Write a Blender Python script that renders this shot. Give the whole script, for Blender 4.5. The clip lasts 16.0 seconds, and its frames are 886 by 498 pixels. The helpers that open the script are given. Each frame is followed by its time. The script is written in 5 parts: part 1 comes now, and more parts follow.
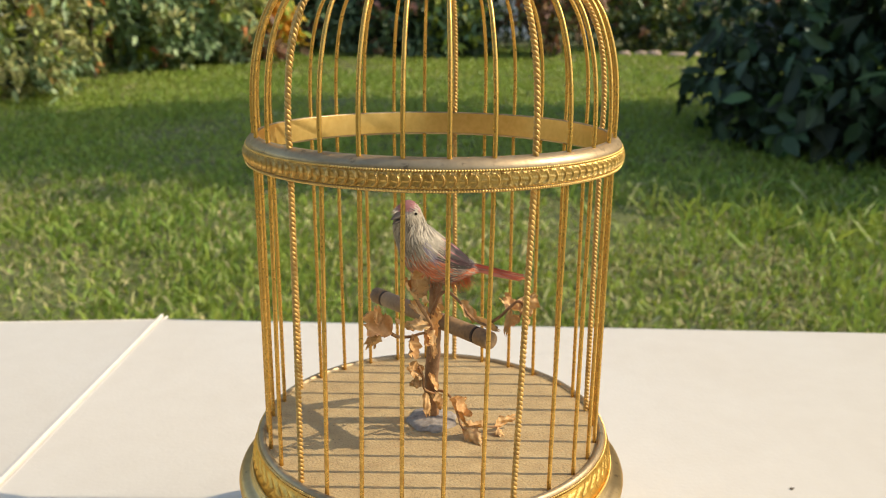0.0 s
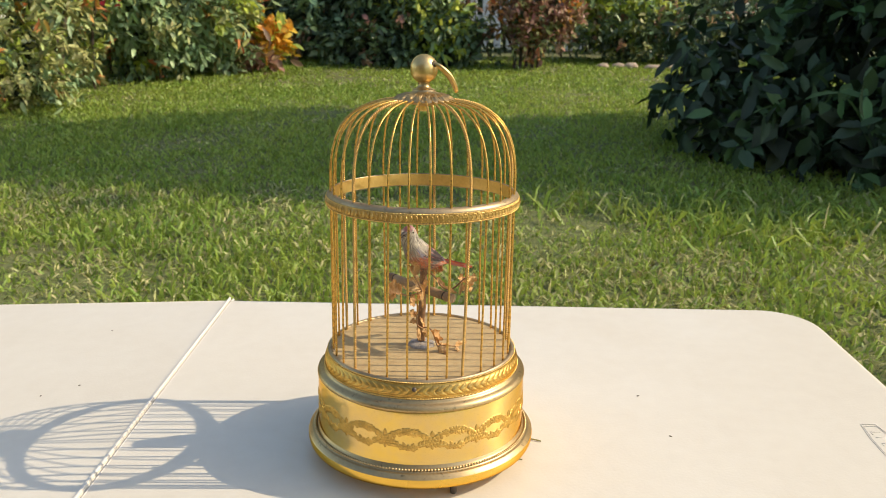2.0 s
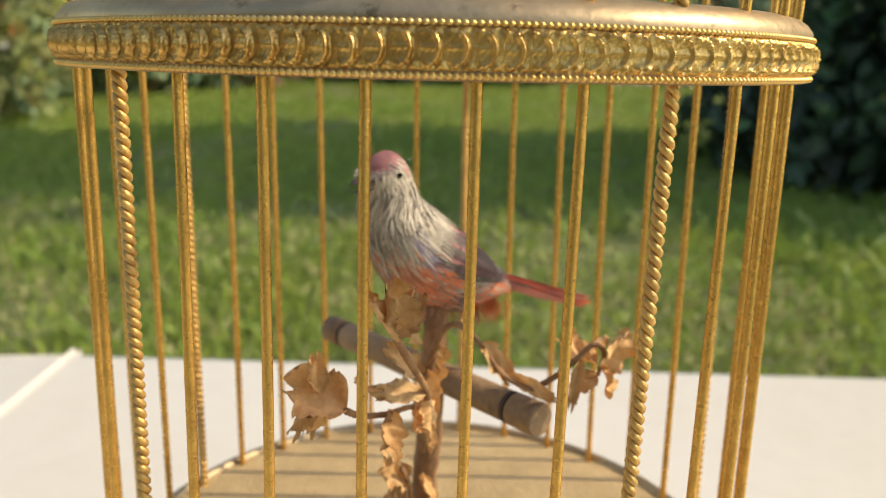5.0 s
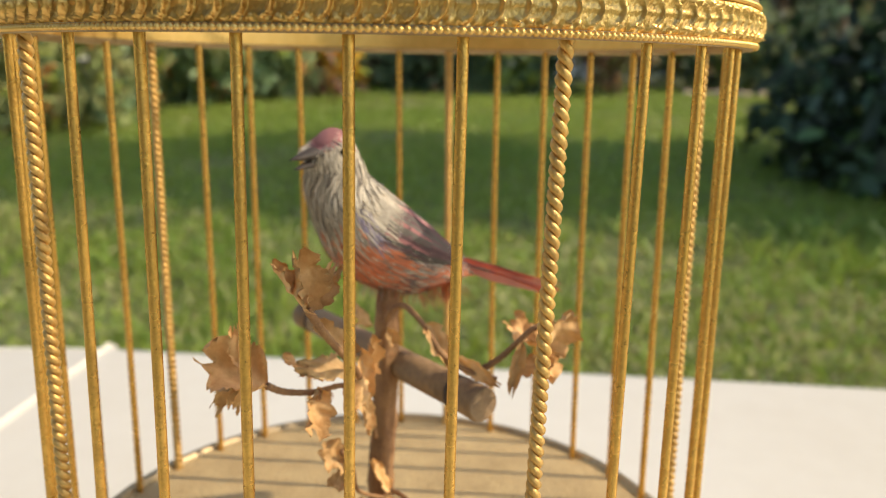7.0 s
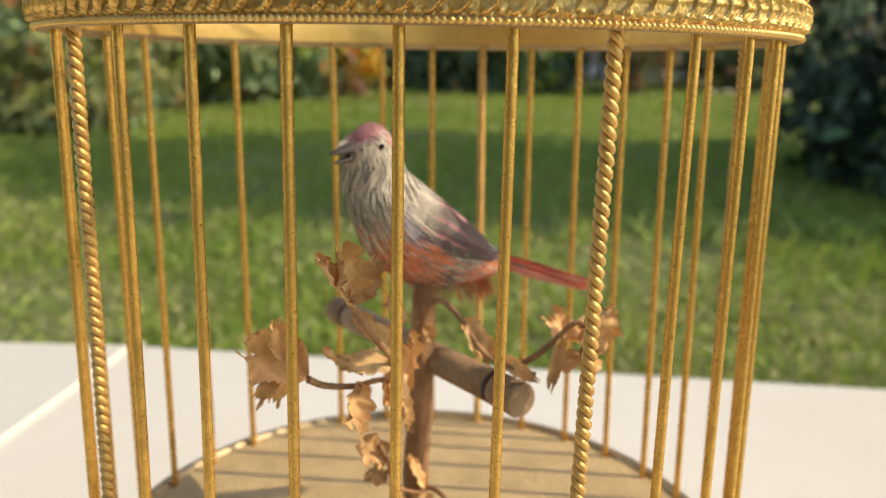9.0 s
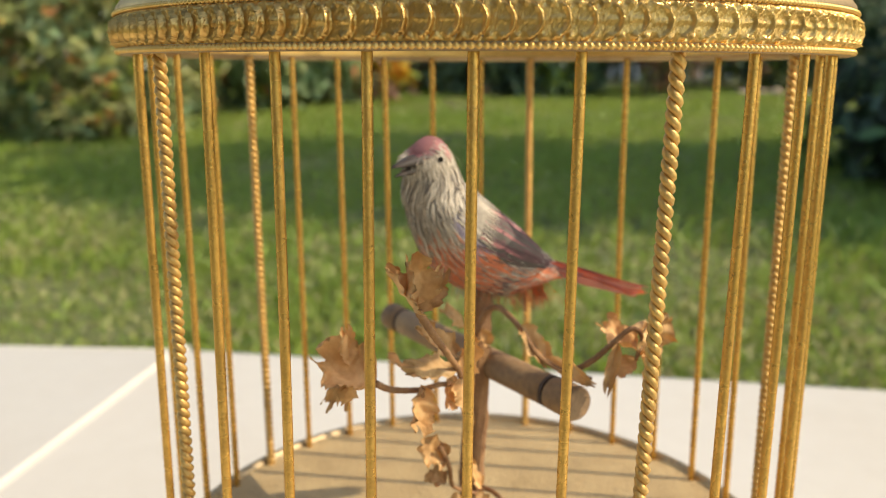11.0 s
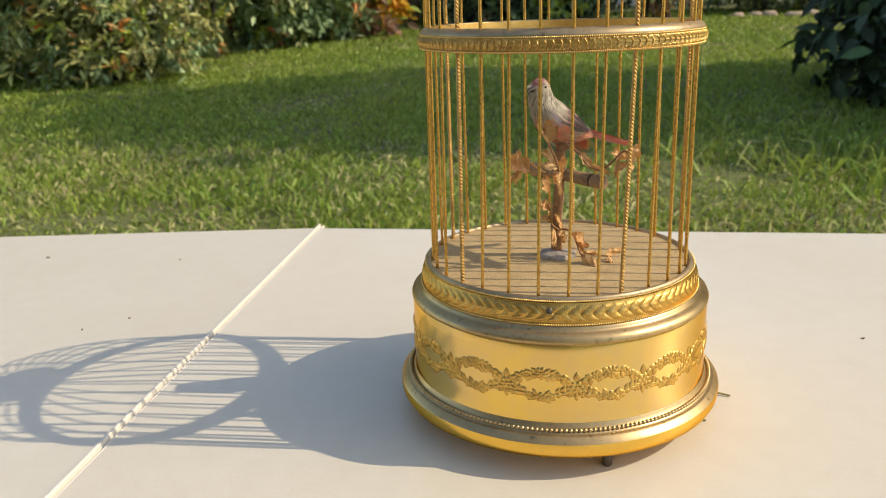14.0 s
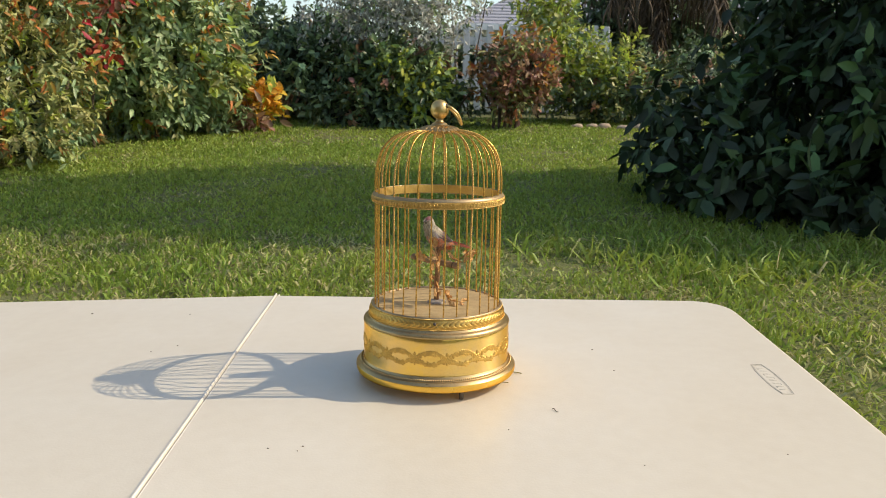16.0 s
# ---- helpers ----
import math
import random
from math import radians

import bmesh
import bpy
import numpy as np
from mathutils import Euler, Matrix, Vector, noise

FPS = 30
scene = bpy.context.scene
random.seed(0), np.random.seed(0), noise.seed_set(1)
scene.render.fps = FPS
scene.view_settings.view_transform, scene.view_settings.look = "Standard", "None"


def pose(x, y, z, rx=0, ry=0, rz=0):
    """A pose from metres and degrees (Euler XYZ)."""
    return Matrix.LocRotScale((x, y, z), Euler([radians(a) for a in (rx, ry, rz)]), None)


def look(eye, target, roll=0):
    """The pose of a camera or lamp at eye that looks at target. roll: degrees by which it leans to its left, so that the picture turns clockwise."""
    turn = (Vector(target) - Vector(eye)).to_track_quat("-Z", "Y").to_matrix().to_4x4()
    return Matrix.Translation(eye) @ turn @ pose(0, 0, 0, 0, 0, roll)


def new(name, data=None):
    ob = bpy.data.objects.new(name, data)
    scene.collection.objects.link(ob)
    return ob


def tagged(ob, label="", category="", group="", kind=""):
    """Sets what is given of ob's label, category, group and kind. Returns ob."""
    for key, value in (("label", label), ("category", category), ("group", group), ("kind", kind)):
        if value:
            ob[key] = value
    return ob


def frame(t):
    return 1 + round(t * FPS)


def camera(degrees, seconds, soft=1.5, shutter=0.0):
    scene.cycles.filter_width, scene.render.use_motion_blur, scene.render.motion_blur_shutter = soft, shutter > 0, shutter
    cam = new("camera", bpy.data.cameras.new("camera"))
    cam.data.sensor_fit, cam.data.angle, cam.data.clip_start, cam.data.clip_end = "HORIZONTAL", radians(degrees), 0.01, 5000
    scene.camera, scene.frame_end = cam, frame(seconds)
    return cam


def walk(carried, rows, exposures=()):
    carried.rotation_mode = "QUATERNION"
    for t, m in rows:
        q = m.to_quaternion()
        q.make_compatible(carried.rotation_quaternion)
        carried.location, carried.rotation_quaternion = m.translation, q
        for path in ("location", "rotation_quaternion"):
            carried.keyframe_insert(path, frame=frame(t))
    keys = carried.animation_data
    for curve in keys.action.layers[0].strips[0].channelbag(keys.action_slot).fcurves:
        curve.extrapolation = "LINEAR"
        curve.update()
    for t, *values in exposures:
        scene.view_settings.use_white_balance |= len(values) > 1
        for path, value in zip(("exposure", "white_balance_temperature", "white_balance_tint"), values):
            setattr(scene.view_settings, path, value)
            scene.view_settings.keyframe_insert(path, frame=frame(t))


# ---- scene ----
cam = camera(56.85, 16.0, soft=0.6)
cam.data.dof.use_dof, cam.data.dof.aperture_fstop = True, 26.0   # a pupil of little more than a millimetre, focused on the cage
# seconds, eye x y z, yaw, pitch, roll; the cage stands at the origin, the table top at 0.61
ROWS = [
    (0.00, 0.0098, -0.2790, 0.8267, 1.49, -15.33, -0.60),
    (0.50, 0.0064, -0.2969, 0.8257, 1.52, -16.79, -0.48),
    (0.80, 0.0078, -0.3653, 0.8461, 1.25, -19.25, -0.45),
    (1.00, 0.0103, -0.4306, 0.8678, 1.08, -18.89, -0.51),
    (1.20, 0.0139, -0.4894, 0.8822, 1.32, -17.36, -0.61),
    (1.50, 0.0172, -0.5313, 0.8911, 0.93, -16.00, -0.78),
    (2.00, 0.0164, -0.5273, 0.8932, 0.53, -15.03, -0.90),
    (2.50, 0.0059, -0.4239, 0.8712, 0.58, -15.01, -0.87),
    (2.80, -0.0021, -0.3466, 0.8519, 0.24, -15.09, -0.97),
    (3.00, -0.0042, -0.2986, 0.8403, 0.05, -16.96, -1.02),
    (3.20, -0.0037, -0.2515, 0.8301, 0.07, -18.54, -1.00),
    (3.50, -0.0029, -0.1919, 0.8122, 0.13, -17.88, -0.95),
    (3.60, -0.0036, -0.1775, 0.8044, 0.73, -18.87, -0.96),
    (4.00, -0.0097, -0.1521, 0.7824, 0.52, -17.49, -1.17),
    (4.50, 0.0025, -0.1532, 0.7855, 0.55, -13.36, -1.39),
    (4.70, 0.0025, -0.1534, 0.7856, 0.60, -13.20, -1.40),
    (6.80, 0.0266, -0.1498, 0.7797, 5.48, -12.53, -1.02),
    (7.00, 0.0253, -0.1499, 0.7796, 5.57, -12.54, -1.01),
    (7.50, 0.0227, -0.1488, 0.7789, 5.54, -12.89, -0.97),
    (8.00, 0.0231, -0.1490, 0.7794, 6.14, -13.01, -1.10),
    (8.50, 0.0226, -0.1494, 0.7791, 6.33, -12.80, -1.01),
    (9.00, 0.0220, -0.1501, 0.7786, 6.93, -12.56, -0.89),
    (9.50, 0.0206, -0.1535, 0.7803, 8.14, -12.86, -0.79),
    (12.00, 0.0173, -0.1559, 0.7813, 9.33, -12.14, 0.03),
    (12.50, 0.0175, -0.1558, 0.7819, 9.67, -12.28, 0.20),
    (13.00, 0.0172, -0.1565, 0.7816, 9.56, -12.00, 0.33),
    (13.20, 0.0157, -0.1777, 0.7838, 9.18, -12.72, 0.73),
    (13.40, 0.0127, -0.2086, 0.7955, 8.68, -14.49, 1.31),
    (13.50, 0.0109, -0.2349, 0.7921, 8.54, -15.37, 1.50),
    (13.80, 0.0060, -0.3292, 0.8003, 9.11, -17.34, 1.71),
    (14.00, 0.0047, -0.3830, 0.8036, 8.47, -16.94, 1.79),
    (14.20, 0.0085, -0.4151, 0.8045, 7.63, -17.62, 1.64),
    (14.35, 0.0129, -0.4335, 0.8049, 6.43, -17.33, 1.33),
    (14.50, 0.0154, -0.4561, 0.8063, 5.19, -16.21, 1.00),
    (14.70, 0.0104, -0.5038, 0.8242, 3.95, -15.38, 0.70),
    (15.00, -0.0003, -0.5941, 0.8700, 2.56, -14.47, 0.36),
    (15.20, -0.0014, -0.6507, 0.8854, 1.58, -13.94, 0.05),
    (15.50, -0.0021, -0.7174, 0.8896, 0.23, -13.11, -0.46),
    (16.00, -0.0093, -0.7762, 0.8840, -0.89, -10.78, -0.98),
]
LIGHT = [(0.0, 0.28, 7220, 10), (1.0, 0.12, 7220, 10), (1.5, 0.17, 7220, 10), (2.0, 0.34, 7220, 10), (2.5, 0.36, 7220, 10), (3.0, 0.34, 7220, 10), (3.5, 0.22, 7220, 10), (4.5, 0.30, 7220, 10), (8.0, 0.33, 7220, 10), (13.0, 0.35, 7220, 10), (13.5, 0.26, 7220, 10), (14.0, 0.12, 7220, 10), (15.0, 0.10, 7220, 10), (16.0, 0.12, 7220, 10)]
walk(cam, [(t, pose(x, y, z, 90 + pitch, roll, yaw)) for t, x, y, z, yaw, pitch, roll in ROWS], LIGHT)

TABLE = 0.61          # height of the table top over the ground under it

# ---- sky, sun ----
SUN_WAY = Vector((0.2138, 0.0056, 0.177)).normalized()   # towards the sun
world = bpy.data.worlds.new("sky")
scene.world = world
world.use_nodes = True
wn = world.node_tree
sky = wn.nodes.new("ShaderNodeTexSky")
sky.sky_type = 'NISHITA'
sky.sun_disc = False
sky.sun_elevation = math.asin(SUN_WAY.z)
sky.sun_rotation = math.atan2(SUN_WAY.x, SUN_WAY.y)
sky.air_density, sky.dust_density = 1.0, 1.0
back = wn.nodes["Background"]
back.inputs["Strength"].default_value = 0.195
wn.links.new(sky.outputs["Color"], back.inputs["Color"])
sun = new("sun", bpy.data.lights.new("sun", 'SUN'))
sun.data.energy, sun.data.angle, sun.data.color = 3.1, radians(0.42), (1.0, 0.90, 0.76)
sun.matrix_world = look(SUN_WAY * 20, (0, 0, 0))


# ---- materials ----
def material(name, colour, rough=0.6, metal=0.0, dark=None, scale=40.0, mix=0.5, bump=0.0, bump_scale=200.0,
             island=0.0, thing=0.0, fine=None, rough_vary=0.0, translucent=0.0, spec=0.5, hue=0.0, pits=0.0, coords="Object"):
    """A surface: a base colour that wanders to a darker one at two scales, with bump and a random change per piece."""
    m = bpy.data.materials.new(name)
    m.use_nodes = True
    nt = m.node_tree
    N, L = nt.nodes, nt.links
    bs = N["Principled BSDF"]
    bs.inputs["Roughness"].default_value = rough
    bs.inputs["Metallic"].default_value = metal
    bs.inputs["Specular IOR Level"].default_value = spec
    if metal > 0.5:
        bs.inputs["Specular Tint"].default_value = (1.0, 0.74, 0.40, 1)
    tc = N.new("ShaderNodeTexCoord")
    dark = dark or [c * 0.6 for c in colour]
    n1 = N.new("ShaderNodeTexNoise")
    n1.inputs["Scale"].default_value, n1.inputs["Detail"].default_value = scale, 5
    L.new(tc.outputs[coords], n1.inputs["Vector"])
    n2 = N.new("ShaderNodeTexNoise")
    n2.inputs["Scale"].default_value, n2.inputs["Detail"].default_value = fine or scale * 9, 3
    L.new(tc.outputs[coords], n2.inputs["Vector"])
    add = N.new("ShaderNodeMath")
    add.operation = 'MULTIPLY_ADD'
    L.new(n2.outputs["Fac"], add.inputs[0])
    add.inputs[1].default_value = 0.5
    L.new(n1.outputs["Fac"], add.inputs[2])
    ramp = N.new("ShaderNodeMapRange")
    ramp.inputs["From Min"].default_value, ramp.inputs["From Max"].default_value = 0.5, 1.0
    ramp.inputs["To Min"].default_value, ramp.inputs["To Max"].default_value = 0.0, mix * 2
    L.new(add.outputs[0], ramp.inputs["Value"])
    mx = N.new("ShaderNodeMix")
    mx.data_type = 'RGBA'
    mx.inputs["A"].default_value, mx.inputs["B"].default_value = (*colour, 1), (*dark, 1)
    L.new(ramp.outputs["Result"], mx.inputs["Factor"])
    out = mx.outputs["Result"]
    if pits:      # small dark pits and scratches of corrosion
        n3 = N.new("ShaderNodeTexNoise")
        n3.inputs["Scale"].default_value, n3.inputs["Detail"].default_value, n3.inputs["Roughness"].default_value = pits, 4, 0.65
        L.new(tc.outputs[coords], n3.inputs["Vector"])
        pr = N.new("ShaderNodeMapRange")
        pr.inputs["From Min"].default_value, pr.inputs["From Max"].default_value = 0.60, 0.70
        pr.inputs["To Max"].default_value = 0.7
        L.new(n3.outputs["Fac"], pr.inputs["Value"])
        pm = N.new("ShaderNodeMix")
        pm.data_type = 'RGBA'
        pm.inputs["B"].default_value = (*[c * 0.35 for c in dark], 1)
        L.new(out, pm.inputs["A"])
        L.new(pr.outputs["Result"], pm.inputs["Factor"])
        out = pm.outputs["Result"]
    if island or thing or hue:
        h = N.new("ShaderNodeHueSaturation")
        src = N.new("ShaderNodeNewGeometry").outputs["Random Per Island"] if island else N.new("ShaderNodeObjectInfo").outputs["Random"]
        mr = N.new("ShaderNodeMapRange")
        amount = island or thing
        mr.inputs["To Min"].default_value, mr.inputs["To Max"].default_value = 1 - amount, 1 + amount
        L.new(src, mr.inputs["Value"])
        L.new(mr.outputs["Result"], h.inputs["Value"])
        if hue:
            wob = N.new("ShaderNodeMath")
            wob.operation = 'MULTIPLY'
            wob.inputs[1].default_value = 7.31
            L.new(src, wob.inputs[0])
            fr = N.new("ShaderNodeMath")
            fr.operation = 'FRACT'
            L.new(wob.outputs[0], fr.inputs[0])
            hr = N.new("ShaderNodeMapRange")
            hr.inputs["To Min"].default_value, hr.inputs["To Max"].default_value = 0.5 - hue, 0.5 + hue
            L.new(fr.outputs[0], hr.inputs["Value"])
            L.new(hr.outputs["Result"], h.inputs["Hue"])
        L.new(out, h.inputs["Color"])
        out = h.outputs["Color"]
    L.new(out, bs.inputs["Base Color"])
    if rough_vary:
        rr = N.new("ShaderNodeMapRange")
        rr.inputs["From Min"].default_value, rr.inputs["From Max"].default_value = 0.3, 0.7
        rr.inputs["To Min"].default_value, rr.inputs["To Max"].default_value = rough - rough_vary, rough + rough_vary
        L.new(n1.outputs["Fac"], rr.inputs["Value"])
        L.new(rr.outputs["Result"], bs.inputs["Roughness"])
    if bump:
        nb = N.new("ShaderNodeTexNoise")
        nb.inputs["Scale"].default_value, nb.inputs["Detail"].default_value = bump_scale, 4
        L.new(tc.outputs[coords], nb.inputs["Vector"])
        b = N.new("ShaderNodeBump")
        b.inputs["Strength"].default_value, b.inputs["Distance"].default_value = min(1.0, bump), 0.0005 if bump_scale > 100 else 0.01
        L.new(nb.outputs["Fac"], b.inputs["Height"])
        L.new(b.outputs["Normal"], bs.inputs["Normal"])
    if translucent:
        tr = N.new("ShaderNodeBsdfTranslucent")
        L.new(out, tr.inputs["Color"])
        ms = N.new("ShaderNodeMixShader")
        ms.inputs[0].default_value = translucent
        L.new(bs.outputs[0], ms.inputs[1])
        L.new(tr.outputs[0], ms.inputs[2])
        L.new(ms.outputs[0], N["Material Output"].inputs["Surface"])
    return m


PLASTIC = material("table_plastic", (0.728, 0.666, 0.542), 0.42, dark=(0.668, 0.60, 0.477), scale=6, fine=70, mix=0.5, bump=0.25, bump_scale=420, rough_vary=0.08)
PLASTIC_EDGE = material("table_lip", (0.80, 0.74, 0.63), 0.4, dark=(0.72, 0.65, 0.54), scale=20, mix=0.4)
STEEL = material("grey_steel", (0.34, 0.34, 0.35), 0.4, 0.8, scale=30)
GOLD = material("gilt_brass", (0.88, 0.60, 0.22), 0.34, 0.65, dark=(0.66, 0.40, 0.10), scale=60, fine=500, mix=0.45, bump=0.10, bump_scale=500, rough_vary=0.08)
GOLD_BODY = material("polished_gilt_brass", (0.92, 0.61, 0.14), 0.16, 1.0, dark=(0.80, 0.56, 0.24), scale=26, fine=190, mix=0.5, rough_vary=0.05)
GOLD_RIM = material("bright_gilt_rim", (0.93, 0.58, 0.11), 0.26, 1.0, dark=(0.80, 0.50, 0.12), scale=22, fine=160, mix=0.35, rough_vary=0.07)
GOLD_RELIEF = material("chased_gilt_brass", (0.82, 0.51, 0.14), 0.34, 1.0, dark=(0.46, 0.27, 0.08), scale=150, fine=900, mix=0.5, bump=0.3, bump_scale=1500)
GARLAND = material("garland_gilt", (0.82, 0.52, 0.145), 0.30, 1.0, dark=(0.46, 0.28, 0.085), scale=180, fine=900, mix=0.45, bump=0.10, bump_scale=1500)
KNOB = material("brushed_pale_brass", (0.78, 0.57, 0.26), 0.40, 1.0, dark=(0.62, 0.44, 0.19), scale=120, fine=900, mix=0.5, bump=0.12, bump_scale=900, rough_vary=0.08)
BAND = material("old_gilt_band", (0.90, 0.58, 0.19), 0.34, 0.85, dark=(0.50, 0.29, 0.09), scale=240, fine=1100, mix=0.45, bump=0.22, bump_scale=1900)
ROD = material("brass_wire", (0.80, 0.475, 0.12), 0.28, 0.70, dark=(0.42, 0.23, 0.06), scale=260, fine=2600, mix=0.36, bump=0.22, bump_scale=2600, rough_vary=0.08, pits=1500)
ROPE = material("twisted_brass_wire", (0.78, 0.48, 0.14), 0.42, 0.50, dark=(0.38, 0.21, 0.065), scale=300, fine=2600, mix=0.36, bump=0.30, bump_scale=2600)
TARNISH = material("tarnished_brass", (0.57, 0.41, 0.205), 0.38, 0.88, dark=(0.42, 0.295, 0.145), scale=45, fine=420, mix=0.5, bump=0.10, bump_scale=700, rough_vary=0.1, pits=260)
IRON = material("dull_foot_metal", (0.16, 0.13, 0.11), 0.6, 0.6, scale=200)
FELT = material("sanded_floor", (0.55, 0.395, 0.19), 0.9, dark=(0.40, 0.275, 0.125), scale=110, fine=1500, mix=0.5, bump=0.9, bump_scale=1100, pits=900)
MARK = material("maker_plate_line", (0.80, 0.73, 0.61), 0.6, scale=200)
DULL = material("dull_grey_brass", (0.50, 0.38, 0.225), 0.46, 0.70, dark=(0.33, 0.245, 0.145), scale=60, fine=500, mix=0.5, bump=0.2, bump_scale=700, rough_vary=0.1, pits=300)
LEAD = material("lead_grey_disc", (0.44, 0.385, 0.32), 0.8, 0.0, dark=(0.15, 0.13, 0.11), scale=260, fine=700, mix=0.5, bump=0.5, bump_scale=500)
PERCH = material("brown_perch_wood", (0.41, 0.255, 0.12), 0.68, dark=(0.14, 0.088, 0.05), scale=110, fine=800, mix=0.42, bump=0.3, bump_scale=900)
PERCH_LINE = material("perch_groove", (0.09, 0.06, 0.042), 0.8, scale=300)
STEM = material("wrapped_brown_stem", (0.40, 0.215, 0.09), 0.75, dark=(0.19, 0.09, 0.038), scale=260, mix=0.5, bump=0.6, bump_scale=1600)
PAPER = material("faded_paper_leaf", (0.96, 0.67, 0.32), 0.75, dark=(0.66, 0.36, 0.125), scale=170, fine=900, mix=0.5, bump=0.5, bump_scale=1100, translucent=0.28, thing=0.14)


# ---- building helpers ----
def mesh_of(name, verts, faces, mat, smooth=True):
    me = bpy.data.meshes.new(name)
    me.from_pydata([tuple(v) for v in verts], [], faces)
    for m in (mat if isinstance(mat, (list, tuple)) else [mat]):
        me.materials.append(m)
    if smooth:
        me.polygons.foreach_set("use_smooth", [True] * len(me.polygons))
    me.update()
    return me


def big_mesh(name, verts, quads, mat, index=None, smooth=True):
    """A mesh of very many quads, from arrays."""
    me = bpy.data.meshes.new(name)
    v, q = np.asarray(verts, np.float32), np.asarray(quads, np.int32)
    me.vertices.add(len(v))
    me.vertices.foreach_set("co", v.ravel())
    me.loops.add(q.size)
    me.loops.foreach_set("vertex_index", q.ravel())
    me.polygons.add(len(q))
    me.polygons.foreach_set("loop_start", np.arange(0, q.size, q.shape[1], dtype=np.int32))
    for m in (mat if isinstance(mat, (list, tuple)) else [mat]):
        me.materials.append(m)
    if index is not None:
        me.polygons.foreach_set("material_index", np.asarray(index, np.int32))
    me.polygons.foreach_set("use_smooth", np.full(len(q), smooth))
    me.update(calc_edges=True)
    return me


def part(name, me, parent, label="", m=None):
    """One mesh object under a thing or a part."""
    ob = new(name, me)
    ob.parent = parent
    if m is not None:
        ob.matrix_local = m
    if label:
        ob["label"] = label
    return ob


def thing(name, label, category, me=None, m=None, group="", kind=""):
    ob = new(name, me)
    if m is not None:
        ob.matrix_world = m
    return tagged(ob, label, category, group, kind)


def lathe(profile, n=128, closed=False, lift=None):
    """Turn a profile of (radius, height) round z. lift(angle, i) may push a ring's point outwards."""
    pr = np.array(profile, float)
    a = np.arange(n) * 2 * np.pi / n
    r = pr[:, 0][:, None] + (lift(a[None, :], np.arange(len(pr))[:, None]) if lift else 0 * a[None, :])
    z = np.repeat(pr[:, 1][:, None], n, 1)
    v = np.stack([r * np.sin(a), -r * np.cos(a), z], -1).reshape(-1, 3)
    rows = len(pr)
    i, j = np.meshgrid(np.arange(rows if closed else rows - 1), np.arange(n), indexing="ij")
    i2, j2 = (i + 1) % rows, (j + 1) % n
    q = np.stack([i * n + j, i * n + j2, i2 * n + j2, i2 * n + j], -1).reshape(-1, 4)
    return v, q


def tube(path, radius, n=8, lobe=None, closed=False, caps=True):
    """A tube along points. radius: one or one a point. lobe(angle, s): a factor on the radius."""
    p = np.array(path, float)
    k = len(p)
    t = np.gradient(p, axis=0)
    if closed:
        t = np.roll(p, -1, 0) - np.roll(p, 1, 0)
    t /= np.linalg.norm(t, axis=1)[:, None] + 1e-12
    up = np.array([0.0, 0, 1]) if abs(t[0][2]) < 0.9 else np.array([1.0, 0, 0])
    u = np.zeros_like(p)
    u[0] = np.cross(t[0], up)
    u[0] /= np.linalg.norm(u[0])
    for i in range(1, k):
        w = u[i - 1] - t[i] * np.dot(u[i - 1], t[i])
        u[i] = w / (np.linalg.norm(w) + 1e-12)
    w = np.cross(t, u)
    a = np.arange(n) * 2 * np.pi / n
    s = np.concatenate([[0], np.cumsum(np.linalg.norm(np.diff(p, axis=0), axis=1))])
    r = np.broadcast_to(np.asarray(radius, float), (k,))[:, None] * (lobe(a[None, :], s[:, None]) if lobe else np.ones((1, n)))
    v = p[:, None, :] + u[:, None, :] * (r * np.cos(a))[..., None] + w[:, None, :] * (r * np.sin(a))[..., None]
    v = v.reshape(-1, 3)
    i, j = np.meshgrid(np.arange(k if closed else k - 1), np.arange(n), indexing="ij")
    i2, j2 = (i + 1) % k, (j + 1) % n
    q = np.stack([i * n + j, i * n + j2, i2 * n + j2, i2 * n + j], -1).reshape(-1, 4)
    faces = [tuple(f) for f in q]
    if caps and not closed:
        faces += [tuple(range(n - 1, -1, -1)), tuple(range((k - 1) * n, k * n))]
    return v, faces


def spline(points, n):
    """Catmull-Rom through points, n points in all."""
    p = np.array(points, float)
    p = np.vstack([2 * p[0] - p[1], p, 2 * p[-1] - p[-2]])
    out = []
    for x in np.linspace(0, len(p) - 3 - 1e-9, n):
        i, f = int(x), x - int(x)
        a, b, c, d = p[i:i + 4]
        out.append(0.5 * (2 * b + (c - a) * f + (2 * a - 5 * b + 4 * c - d) * f * f + (3 * b - a - 3 * c + d) * f ** 3))
    return np.array(out)


def box(bm, x0, x1, y0, y1, z0, z1):
    r = bmesh.ops.create_cube(bm, size=1)
    for v in r["verts"]:
        v.co = Vector(((x0 + x1) / 2 + v.co.x * (x1 - x0), (y0 + y1) / 2 + v.co.y * (y1 - y0), (z0 + z1) / 2 + v.co.z * (z1 - z0)))
    return r["verts"]


def from_bm(name, bm, mat, smooth=False):
    me = bpy.data.meshes.new(name)
    bmesh.ops.recalc_face_normals(bm, faces=bm.faces)
    bm.to_mesh(me)
    bm.free()
    me.materials.append(mat)
    if smooth:
        me.polygons.foreach_set("use_smooth", [True] * len(me.polygons))
    return me


